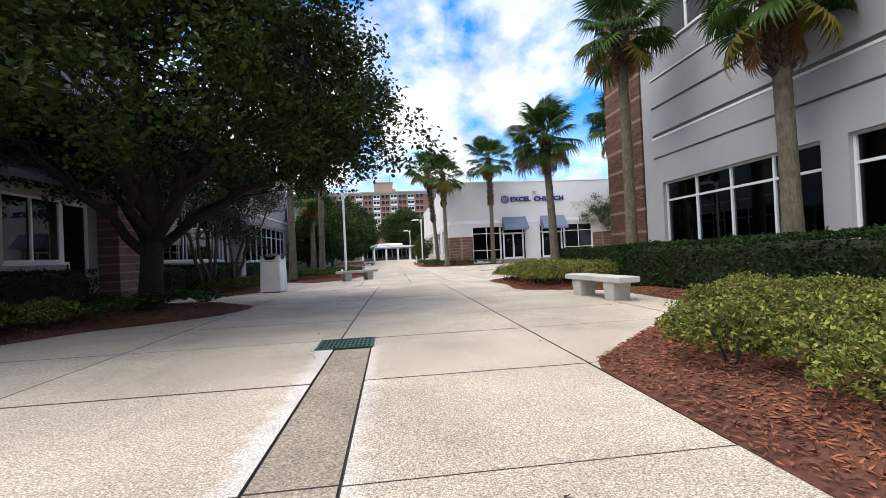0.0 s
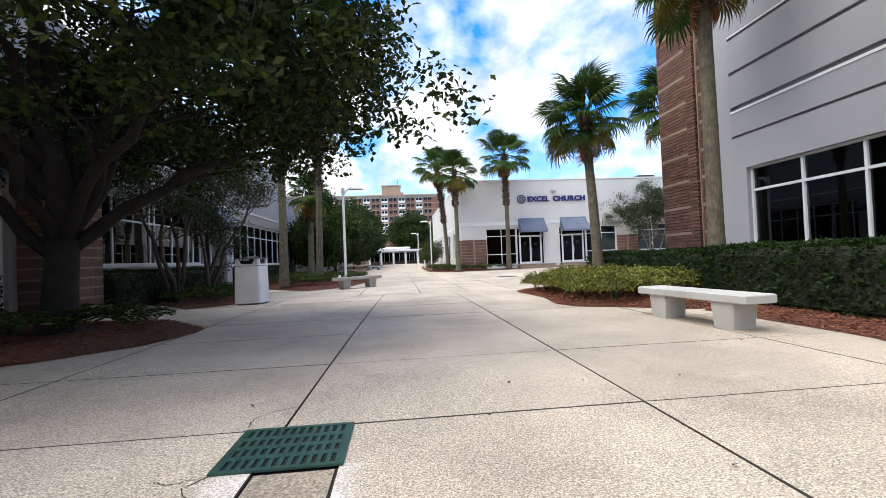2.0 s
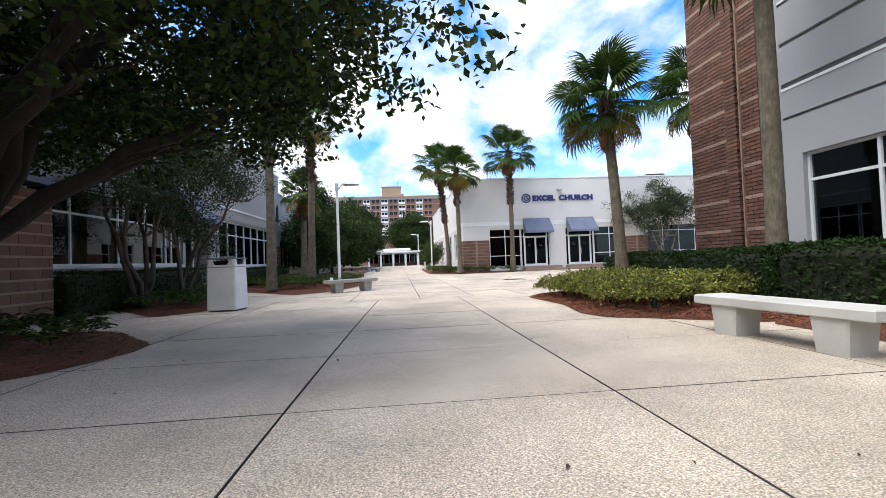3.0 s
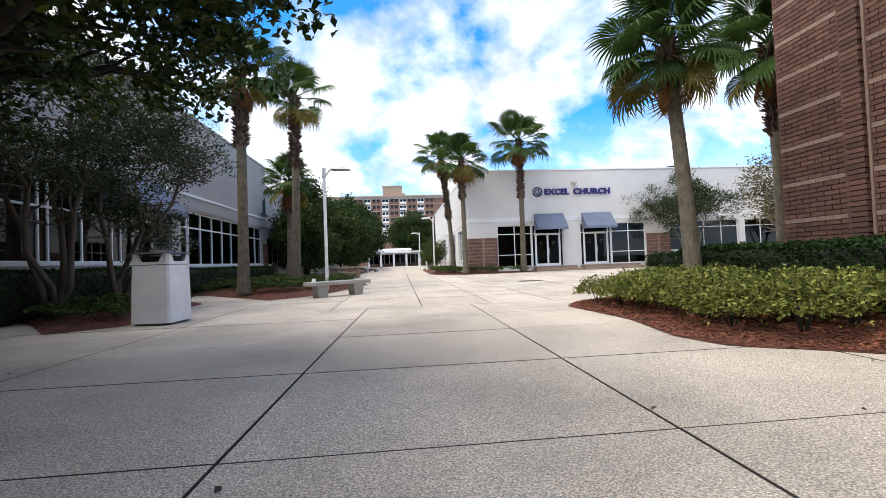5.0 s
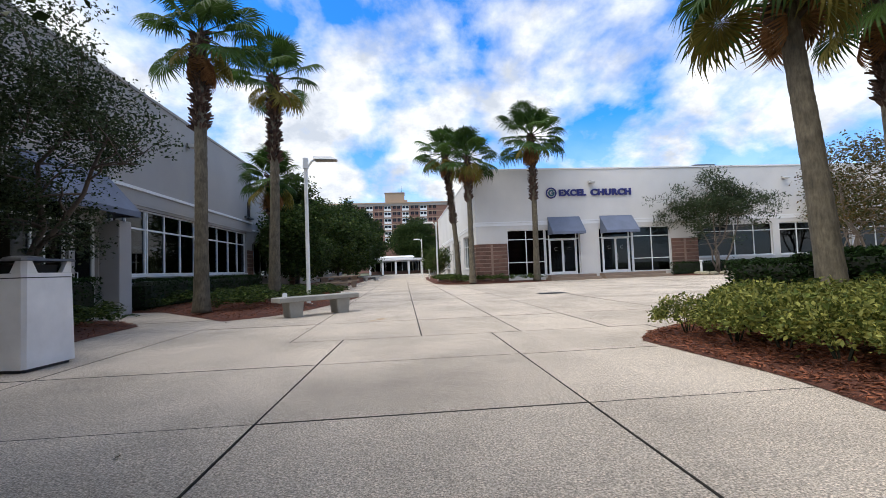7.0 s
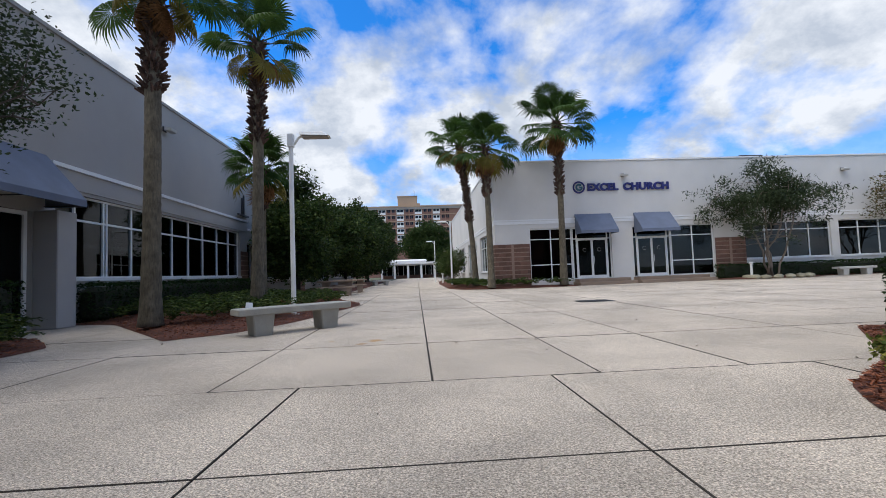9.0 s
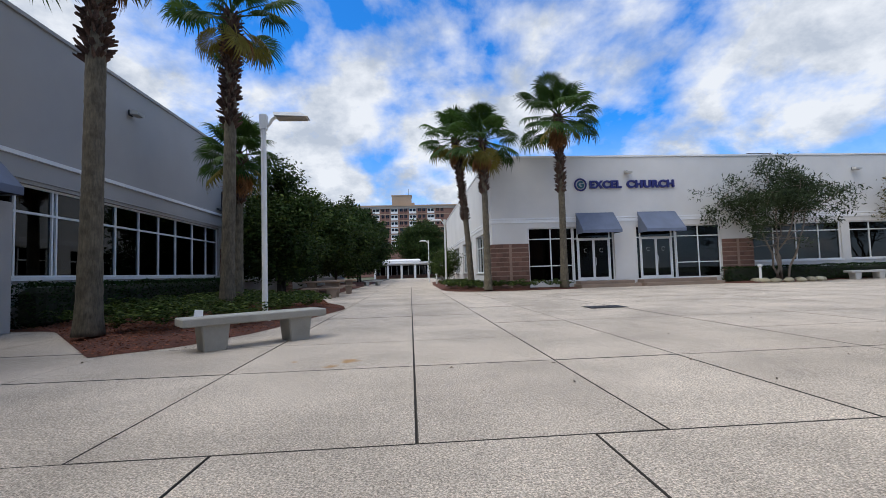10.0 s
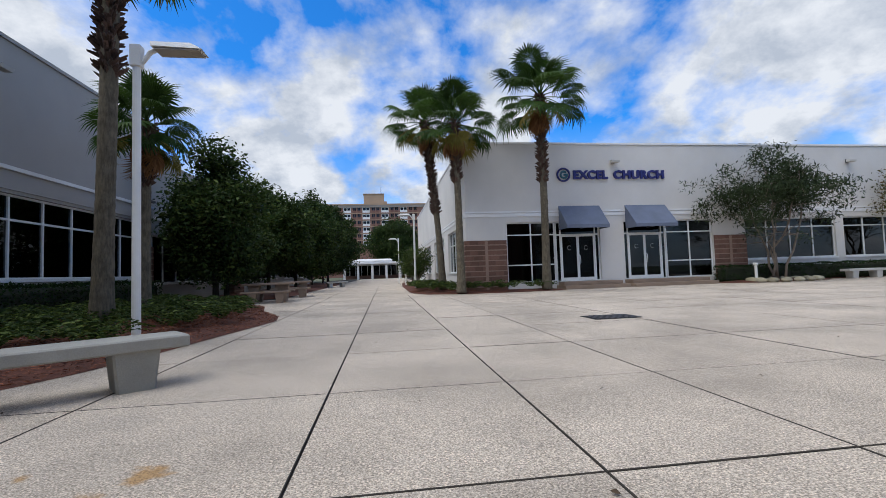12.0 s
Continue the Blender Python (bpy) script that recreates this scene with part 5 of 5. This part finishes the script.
# ---- hedges, shrubs and ferns ----


def hedge(x0, y0, x1, y1, z1, n, seed, label, z0=0.03, size=0.072, mat="hedge"):
    """A clipped hedge: leaves over a solid twiggy core, its colour dark as inner shade."""
    g = np.random.default_rng(seed)
    t = thing("clipped_hedge", None, label, "hedge")
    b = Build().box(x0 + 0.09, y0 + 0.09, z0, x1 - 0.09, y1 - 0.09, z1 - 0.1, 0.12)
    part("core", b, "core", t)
    ax = 2 * (x1 - x0) * z1; ay = 2 * (y1 - y0) * z1; at = (x1 - x0) * (y1 - y0)
    k = g.choice(3, n, p=np.array([ax, ay, at]) / (ax + ay + at))
    u, v, s = g.uniform(0, 1, n), g.uniform(0, 1, n), g.choice([0, 1], n)
    x = x0 + (x1 - x0) * np.where(k == 1, s, u)
    y = y0 + (y1 - y0) * np.where(k == 0, s, np.where(k == 1, u, v))
    z = np.where(k == 2, z1, z0 + (z1 - z0) * v)
    wob = np.array([noise.noise(Vector((a * 1.3, c * 1.3, e * 1.3 + seed))) for a, c, e in zip(x, y, z)])
    fine = np.array([noise.noise(Vector((a * 5, c * 5, e * 5 + seed))) for a, c, e in zip(x, y, z)])
    sh = -0.04 + 0.07 * wob + 0.04 * fine + g.normal(0, 0.02, n)
    x += np.where(k == 1, (2 * s - 1) * sh, 0); y += np.where(k == 0, (2 * s - 1) * sh, 0); z += np.where(k == 2, sh, 0)
    out = np.column_stack([np.where(k == 1, 2 * s - 1, 0), np.where(k == 0, 2 * s - 1, 0), np.where(k == 2, 1.0, 0.2)]) * 0.7
    part("foliage", leaves("foliage", np.column_stack([x, y, z]), size, mat, g, 0.5, 0.25, out), mat, t)
    return t


hedge(5.95, 2.5, 7.5, 11.0, 1.12, 26000, 1, "dark green clipped hedge below the east building windows")
hedge(6.1, 11.0, 7.6, 16.2, 1.05, 17000, 2, "dark green clipped hedge beside the brick pier")
hedge(6.9, 16.2, 10.4, 18.6, 0.95, 14000, 3, "dark green clipped hedge round the palm")
hedge(-8.02, 24.5, -7.25, 35.3, 1.02, 12000, 4, "dark clipped hedge below the west windows")
hedge(-8.02, 15.3, -7.2, 22.3, 1.10, 9000, 5, "dark clipped hedge below the west windows")
hedge(-8.0, 3.5, -7.3, 12.0, 1.10, 9000, 6, "dark shaded hedge below the west windows")
hedge(17.5, 36.45, 35.5, 37.15, 0.85, 11000, 7, "low dark hedge below the church windows", size=0.09)


def shrub_mesh(seed, r=0.46, h=0.52, n=1900, size=0.057, mat="variegated"):
    g = np.random.default_rng(seed)
    d = g.normal(size=(n, 3)); d[:, 2] = np.abs(d[:, 2]) * 0.9 - 0.12
    d /= np.linalg.norm(d, axis=1)[:, None]
    k = g.uniform(0.5, 1.0, n) ** 0.5
    bul = np.array([1 + 0.5 * noise.noise(Vector(p * 2.2) + Vector((seed, 0, 0))) for p in d])
    p = d * (k * bul)[:, None] * np.array([r, r, h * 0.62]) + np.array([0, 0, h * 0.42])
    p[:, 2] = np.maximum(p[:, 2], 0.05)
    return leaves("foliage", p, size, mat, g, 0.5, 0.2, d * 0.8)


def stems_mesh(seed, h=0.4, r=0.2):
    g = np.random.default_rng(seed)
    b = Build()
    for _ in range(8):
        w = g.uniform(0, 6.28)
        b.tube([(0.03 * math.cos(w), 0.03 * math.sin(w), -0.03), (r * 0.6 * math.cos(w), r * 0.6 * math.sin(w), h * 0.6), (r * math.cos(w), r * math.sin(w), h)], [0.009, 0.007, 0.004], 4, cap=False)
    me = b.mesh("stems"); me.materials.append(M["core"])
    return me


def fern_mesh(seed, r=0.5, h=0.42, mat="fern"):
    """A fern: arching fronds with leaflets on both sides."""
    g = np.random.default_rng(seed)
    pts, dirs = [], []
    for _ in range(15):
        w = g.uniform(0, 6.283)
        rr, hh = r * g.uniform(0.7, 1.1), h * g.uniform(0.7, 1.2)
        o = np.array([math.cos(w), math.sin(w), 0]); s_ = np.array([-math.sin(w), math.cos(w), 0])
        for k in range(3, 16):
            q = k / 15
            p = o * rr * q + np.array([0, 0, hh * (1.9 * q - 1.35 * q * q) + 0.03])
            for sg in (-1, 1):
                wd = 0.055 * math.sin(math.pi * min(1, q + 0.1))
                pts.append(p + sg * s_ * wd * 0.8); dirs.append(sg * s_ * 2.2 + o * 1.0)
    return leaves("foliage", np.array(pts), 0.085, mat, g, 0.38, 0.6, np.array(dirs))


SHRUBS = [shrub_mesh(60 + i) for i in range(5)]
STEMS = [stems_mesh(80 + i) for i in range(3)]
FERNS = [fern_mesh(100 + i) for i in range(5)]


def scatter(key, n, gap, region, kind, seed, group, label, scale=(0.8, 1.25), edge=0.3):
    """Plants set out at random over part of a bed, a gap apart."""
    g = np.random.default_rng(seed)
    x0, y0, x1, y1 = region
    placed = []
    for _ in range(n * 40):
        p = np.array([g.uniform(x0, x1), g.uniform(y0, y1)])
        if len(placed) >= n:
            break
        if not inside(BEDS[key], p[None])[0] or edge_distance(BEDS[key], p[None])[0] < edge:
            continue
        if any(np.hypot(*(p - q)) < gap for q in placed):
            continue
        placed.append(p)
        k = g.uniform(*scale)
        m = pose(p[0], p[1], bed_z(key, *p) - 0.01, 0, 0, g.uniform(0, 360)) @ Matrix.Scale(k, 4)
        t = thing("shrub" if kind == "shrub" else "fern", None, label, "shrub" if kind == "shrub" else "fern", group)
        t.matrix_world = m
        if kind == "shrub":
            part("foliage", SHRUBS[len(placed) % 5], "variegated", t)
            part("stem", STEMS[len(placed) % 3], "core", t)
        else:
            part("foliage", FERNS[len(placed) % 5], "fern", t)


scatter("r1", 30, 0.52, (2.6, 1.7, 5.95, 6.8), "shrub", 1, "variegated shrubs", "yellow-green variegated shrub in the mulch", (0.66, 0.95), 0.62)
scatter("r2", 46, 0.48, (3.8, 11.6, 6.4, 17.0), "shrub", 2, "variegated shrubs", "yellow-green variegated shrub in the mulch", (0.85, 1.15), 0.5)
scatter("l1", 26, 0.5, (-8, 6, -3.4, 12.8), "fern", 3, "shaded ferns", "green fern in the shaded mulch bed")
scatter("l1", 9, 0.6, (-7.4, 4.8, -5.4, 8.4), "shrub", 8, "shaded shrubs", "dull variegated shrub in the shaded bed", (0.8, 1.1), 0.25)
scatter("l2", 26, 0.5, (-7.2, 15.2, -4.6, 21.5), "fern", 4, "shaded ferns", "green fern in the shaded mulch bed")
scatter("l3", 88, 0.46, (-7.3, 21.2, -1.4, 34), "fern", 5, "bed ferns", "green fern in the red mulch", (0.8, 1.35), 0.55)
scatter("c1", 46, 0.42, (2.6, 35.6, 9.2, 44), "fern", 6, "corner ferns", "green fern by the church corner", (0.9, 1.4), 0.3)

# ---- far buildings ----
ho = Facade("n", 205)
hotel = thing("hotel", None, "tall brown brick hotel with white window bays beyond the trees", "building")
FL = [1.4 + 2.85 * k for k in range(10)]
BAYS = [-54.6 + 7.9 * k for k in range(9)]
openings = []
for z in FL[4:]:
    for x in BAYS:
        openings += [(x, x + 3.1, z, z + 2.3), (x + 3.9, x + 5.2, z, z + 2.3), (x + 5.8, x + 7.1, z, z + 2.3)]
part("wall", ho.wall(-56, 22, 0, 30.2, 0.4, openings), "hotel", hotel)
part("roof", Build().box(-56.5, 204.6, 30.21, 22.5, 225, 30.75), "hotel_tan", hotel)
part("fascia", Build().box(-56.2, 204.72, 29.2, 22.2, 204.995, 30.2), "hotel_grey", hotel)
part("stair_tower", Build().box(-6.6, 206, 30.76, 1.9, 214, 35.0), "hotel_tan", hotel)
part("tower_cap", Build().box(-6.8, 205.8, 35.01, 2.1, 214.2, 35.3), "hotel_tan", hotel)
part("tower_wing", Build().box(1.92, 206.5, 30.76, 3.2, 213, 32.0), "hotel_tan", hotel)
part("mast", Build().tube([(0.7, 207, 35.3), (0.7, 207, 38.2)], [0.09, 0.05], 6), "dark_metal", hotel)
part("side_wall", Build().box(21.6, 205.41, 0, 22, 225, 30.2).box(-56, 205.41, 0, -55.6, 225, 30.2).box(-55.6, 224.6, 0, 21.6, 225, 30.2), "hotel", hotel)
for z in FL[4:]:
    part("floor_band", Build().box(-56, 204.86, z - 0.42, 22, 204.995, z - 0.14), "hotel_tan", hotel)
for z in FL[4:]:
    for x in BAYS:
        f = Build()
        ho.box(f, x, x + 3.1, 0.05, 0.2, z, z + 0.95)
        for u_ in (x, x + 1.42, x + 2.9):
            ho.box(f, u_, u_ + 0.2, 0.06, 0.2, z + 0.951, z + 2.05)
        ho.box(f, x, x + 3.1, 0.05, 0.2, z + 2.051, z + 2.3)
        w = part("window", f, "white", hotel, "white window bay")
        p = Build(); ho.box(p, x, x + 3.1, 0.25, 0.27, z, z + 2.3); part("pane", p, "glass", w)
        for u_ in (x + 3.9, x + 5.8):
            f = Build()
            ho.box(f, u_, u_ + 1.3, 0.02, 0.1, z, z + 0.9); ho.box(f, u_ + 0.6, u_ + 0.7, 0.2, 0.24, z + 0.901, z + 2.3)
            w = part("balcony_window", f, "hotel_rail", hotel, "dark window behind a brown rail")
            p = Build(); ho.box(p, u_, u_ + 1.3, 0.25, 0.27, z, z + 2.3); part("pane", p, "glass", w)
part("core", Build().box(-55.5, 205.9, 0.1, 21.5, 206.2, 30.1), "inner", hotel)

pav = thing("garden_pavilion", None, "low white pavilion with columns at the end of the walkway", "pavilion")
part("roof", Build().box(-7.5, 110.5, 3.1, 12, 117, 3.55, 0.05).box(-6.4, 111.2, 3.56, 3, 116, 4.2, 0.3), "band", pav)
for x in (-7.0, -4.2, -1.25, 1.7, 4.6, 7.5, 10.5):
    part("column", Build().box(x - 0.22, 110.8, 0, x + 0.22, 111.25, 3.09), "band", pav)
part("base_wall", Build().box(-7.3, 113.0, 0, 11.5, 113.2, 0.75), "block", pav)
pf = Facade("n", 113.05)
f = Build()
pf.box(f, -7.3, 11.5, 0, 0.1, 2.85, 3.09)
for k in range(16):
    x = -7.3 + k * 1.25
    pf.box(f, x - 0.05, x + 0.05, 0, 0.1, 0.751, 2.849)
part("screen_frame", f, "alu", pav)
part("screen_glass", Build().box(-7.3, 113.22, 0.76, 11.5, 113.24, 2.84), "glass", pav)
part("rear_wall", Build().box(-7.3, 116.5, 0, 11.5, 116.7, 3.09), "inner", pav)

# picnic tables by the far bed


def picnic_table(m):
    """A concrete picnic table: slab top and two slab seats on tapered pedestals."""
    t = thing("picnic_table", m, "reddish-brown concrete picnic table with slab seats", "picnic table", "picnic tables")

    def pedestal(x, y, a0, a1, d, z1):
        q = [(x - a0, y - d, 0), (x + a0, y - d, 0), (x + a0, y + d, 0), (x - a0, y + d, 0), (x - a1, y - d, z1), (x + a1, y - d, z1), (x + a1, y + d, z1), (x - a1, y + d, z1)]
        return Build().add(q, [(3, 2, 1, 0), (4, 5, 6, 7), (0, 1, 5, 4), (1, 2, 6, 5), (2, 3, 7, 6), (3, 0, 4, 7)])
    part("tabletop", Build().box(-0.95, -0.42, 0.69, 0.95, 0.42, 0.77, 0.014), "bench_tan", t)
    for x in (-0.55, 0.55):
        part("pedestal", pedestal(x, 0, 0.12, 0.2, 0.25, 0.689), "bench_tan", t)
    for y in (-0.78, 0.78):
        part("seat", Build().box(-0.9, y - 0.17, 0.39, 0.9, y + 0.17, 0.46, 0.012), "bench_tan", t)
        for x in (-0.5, 0.5):
            part("seat_leg", pedestal(x, y, 0.1, 0.17, 0.13, 0.389), "bench_tan", t)


picnic_table(pose(-3.4, 35.6, 0, 0, 0, 5))
picnic_table(pose(-3.3, 39.4, 0, 0, 0, 8))

# bare sign bracket on the west wall
br = thing("sign_bracket", None, "bare dark metal sign bracket on the stucco wall", "bracket")
part("upright", Build().box(-8.05, 35.7, 4.25, -7.99, 35.78, 5.25), "dark_metal", br)
part("lower_arm", Build().box(-8.05, 35.0, 4.16, -7.95, 36.25, 4.246), "dark_metal", br)
part("back_plate", Build().box(-8.098, 35.6, 4.3, -8.051, 35.9, 5.1), "dark_metal", br)

# stones round the myrtle
for i in range(16):
    w = 2 * math.pi * i / 16 + 0.1
    bm = bmesh.new(); bmesh.ops.create_icosphere(bm, subdivisions=2, radius=0.2)
    g = random.uniform(0.8, 1.2)
    for v in bm.verts:
        v.co *= 1 + 0.25 * noise.noise(v.co * 6 + Vector((i, 0, 0)))
        v.co.x *= 1.25 * g; v.co.z *= 0.7
    me = bpy.data.meshes.new("stone"); bm.to_mesh(me); bm.free()
    o = part("edging_stone", me, "stone")
    o.matrix_world = pose(20.3 + 1.75 * math.cos(w), 35.95 + 0.62 * math.sin(w), 0.09, 0, 0, math.degrees(w) + 90)
    tagged(o, "rough tan edging stone round the tree", "stone", "stones round the tree")

# paper card on the bench
paper = Build().add([(0, 0, 0), (0.11, 0, 0), (0.12, 0.02, 0.085), (0.01, 0.02, 0.10), (0, 0.05, 0), (0.11, 0.05, 0)], [(0, 1, 2, 3), (3, 2, 5, 4), (0, 4, 5, 1)])
o = part("paper_card", paper, "white")
o.matrix_world = pose(-2.32, 20.72, 0.471, 0, 0, 37)
tagged(o, "small folded white card on the bench", "card")

# fallen leaves on the pavement
q = np.column_stack([rng.uniform(-4, 7, 90), rng.uniform(1.2, 30, 90), np.full(90, 0.012)])
tagged(part("fallen_leaves", leaves("fallen_leaves", q, 0.045, "dry_leaf", rng, 0.6, 0.85), "dry_leaf"), "few dry brown leaves on the pavement", "leaves", kind="stuff")

# ---- brick pier ----


def brick_mesh(w, h, d):
    b = Build().box(-d, -w / 2, -h / 2, 0, w / 2, h / 2)
    me = b.mesh("brick"); me.materials.append(M["brick"])
    return me


FULL, HALF = brick_mesh(0.284, 0.076, 0.06), brick_mesh(0.134, 0.076, 0.06)
rest, pale = Build(), Build()


def lay(y0, y1, x):
    """Courses of bricks between two uprights, every ninth one pale; singly laid up to the height of the windows."""
    for c in range(-1, 120):
        z = 0.12 + c * 0.092
        if z > 10.15:
            break
        y, i = y0, 0
        while y < y1 - 0.03:
            w = 0.3 if (i or c % 2) else 0.15
            e = min(y + w, y1)
            if c % 8 == 7:
                pale.box(x - 0.035, y + 0.004, z - 0.042, x + 0.03, e - 0.004, z + 0.042)
            elif z < 4.0 and abs(e - y - 0.3) < 0.01:
                part("brick", FULL, "brick", pier, at=Matrix.Translation((x + 0.03, (y + e) / 2, z)))
            else:
                rest.box(x - 0.03, y + 0.008, z - 0.038, x + 0.03, e - 0.008, z + 0.038)
            y, i = e, i + 1


lay(14.47, 15.8, 8.29)
lay(13.5, 14.02, 8.29)
for c in range(-1, 109):
    z = 0.12 + c * 0.092
    rest.box(8.17, 14.07 + (0.02 if c % 2 else 0), z - 0.038, 8.32, 14.42, z + 0.038)
pale.box(8.235, 14.022, 0, 8.32, 14.066, 10.15).box(8.235, 14.424, 0, 8.32, 14.466, 10.15)
tagged(part("bricks", rest, "brick_joined", pier), kind="stuff")
tagged(part("pale_course", pale, "block_light", pier), "paler tan brick courses")
b = Build().box(8.3, 15.801, 0, 16, 15.86, 10.2); part("north_face", b, "brick_joined", east)

# ---- pavement slabs ----
pavement = thing("pavement", None, "exposed-aggregate concrete pavement laid in large slabs", "pavement", kind="structure")
SLAB = {}


def slab(x0, y0, x1, y1, mat="slab", z=0.0, x2=None, x3=None):
    """A slab with chamfered rims; x2 and x3 are the far ends of its sides where they run askew."""
    g, k, gy, ky = 0.0052, 0.005, 0.0045, 0.0045
    x2, x3 = x0 if x2 is None else x2, x1 if x3 is None else x3
    cx, cy = (x0 + x1) / 2, (y0 + y1) / 2
    q = [(x0 + g - cx, y0 + gy - cy), (x1 - g - cx, y0 + gy - cy), (x3 - g - cx, y1 - gy - cy), (x2 + g - cx, y1 - gy - cy)]
    key = (tuple(round(v, 3) for p in q for v in p), mat)
    if key not in SLAB:
        i = [(q[0][0] + k, q[0][1] + ky), (q[1][0] - k, q[1][1] + ky), (q[2][0] - k, q[2][1] - ky), (q[3][0] + k, q[3][1] - ky)]
        vs = [(x, y, -0.03) for x, y in q] + [(x, y, -k) for x, y in q] + [(x, y, 0) for x, y in i]
        b = Build().add(vs, [(0, 1, 5, 4), (1, 2, 6, 5), (2, 3, 7, 6), (3, 0, 4, 7), (4, 5, 9, 8), (5, 6, 10, 9), (6, 7, 11, 10), (7, 4, 8, 11), (8, 9, 10, 11)])
        me = b.mesh("slab"); me.materials.append(M[mat]); me.materials.append(M["joint"])
        for p in me.polygons[:8]:
            p.material_index = 1
        SLAB[key] = me
    part("slab", SLAB[key], mat, pavement, at=Matrix.Translation((cx, cy, z + random.uniform(-0.002, 0.002))))


def askew(y):
    """The long joint beside the drain runs a little askew."""
    return -0.755 + 0.0011 * max(y, 0.0) ** 2


X1 = [-8.1, -5.9, -3.4, -0.72, 1.78, 4.25, 6.7, 8.3]
Y1 = [-14, -10.5, -7, -5.4, -3.5, -1.62, 0.27, 2.15, 3.95, 5.97, 7.77, 9.68, 11.46, 13.34, 15.2, 16.9]
for y0, y1 in zip(Y1, Y1[1:]):
    for x0, x1 in zip(X1, X1[1:]):
        if x0 == -0.72:
            if y1 < 5:
                slab(-0.29, y0, x1, y1)
            elif y1 == 5.97:
                slab(-0.29, y0, x1, 5.97)
            else:
                slab(askew(y0), y0, x1, y1, x2=askew(y1))
        elif x1 == -0.72:
            slab(x0, y0, askew(y0), y1, x3=askew(y1))
        else:
            slab(x0, y0, x1, y1)
for y0, y1 in ((-5.4, -1.62), (-1.62, 2.17), (2.17, 5.355)):
    slab(askew(y0), y0, -0.29, y1, "strip", -0.003, x2=askew(y1))
X2 = [-8.1, -5.6, -3.4, -1.22, 0.715, 2.24, 3.64, 5.9, 8.3, 10.9, 13.5, 16.1, 18.7, 21.3, 23.9, 26.5, 29.1, 31.7, 34.3, 37]
Y2 = [16.9, 19.06, 20.85, 22.7, 24.6, 26.5, 28.4, 30.3, 32.2, 34.1, 37.3]
for y0, y1 in zip(Y2, Y2[1:]):
    for x0, x1 in zip(X2, X2[1:]):
        slab(x0, y0, x1, y1)
X3 = [-3.4, -1.3, 0.73, 2.6, 5.0]
for k in range(20):
    for x0, x1 in zip(X3, X3[1:]):
        slab(x0, 37.3 + 3.6 * k, x1, 37.3 + 3.6 * (k + 1))


def crack(pts, w=0.004):
    """A hairline crack: a thin ragged ribbon of dirt."""
    g = np.random.default_rng(len(pts) * 17)
    fine = []
    for (x0, y0), (x1, y1) in zip(pts, pts[1:]):
        for i in range(6):
            fine.append((x0 + (x1 - x0) * i / 6 + g.normal(0, 0.006), y0 + (y1 - y0) * i / 6 + g.normal(0, 0.006)))
    fine.append(pts[-1])
    b = Build()
    n = len(fine)
    v = []
    for i, (x, y) in enumerate(fine):
        a, c = fine[max(i - 1, 0)], fine[min(i + 1, n - 1)]
        dx, dy = c[0] - a[0], c[1] - a[1]
        l = math.hypot(dx, dy) + 1e-9
        k = w * g.uniform(0.5, 1.3)
        v += [(x - dy / l * k, y + dx / l * k, 0.0045), (x + dy / l * k, y - dx / l * k, 0.0045)]
    b.add(v, [(2 * i, 2 * i + 1, 2 * i + 3, 2 * i + 2) for i in range(n - 1)])
    tagged(part("pavement_crack", b, "joint"), "thin dark crack in the pavement beside the grate", "crack", "pavement cracks", "structure")


crack([(-0.97, 6.03), (-0.98, 6.2), (-0.85, 6.34), (-0.68, 6.42)])
crack([(-0.95, 5.36), (-1.02, 5.25), (-0.93, 5.12), (-0.88, 4.98), (-0.75, 4.9)])
crack([(-0.95, 5.36), (-1.12, 5.30), (-1.2, 5.35)], 0.003)
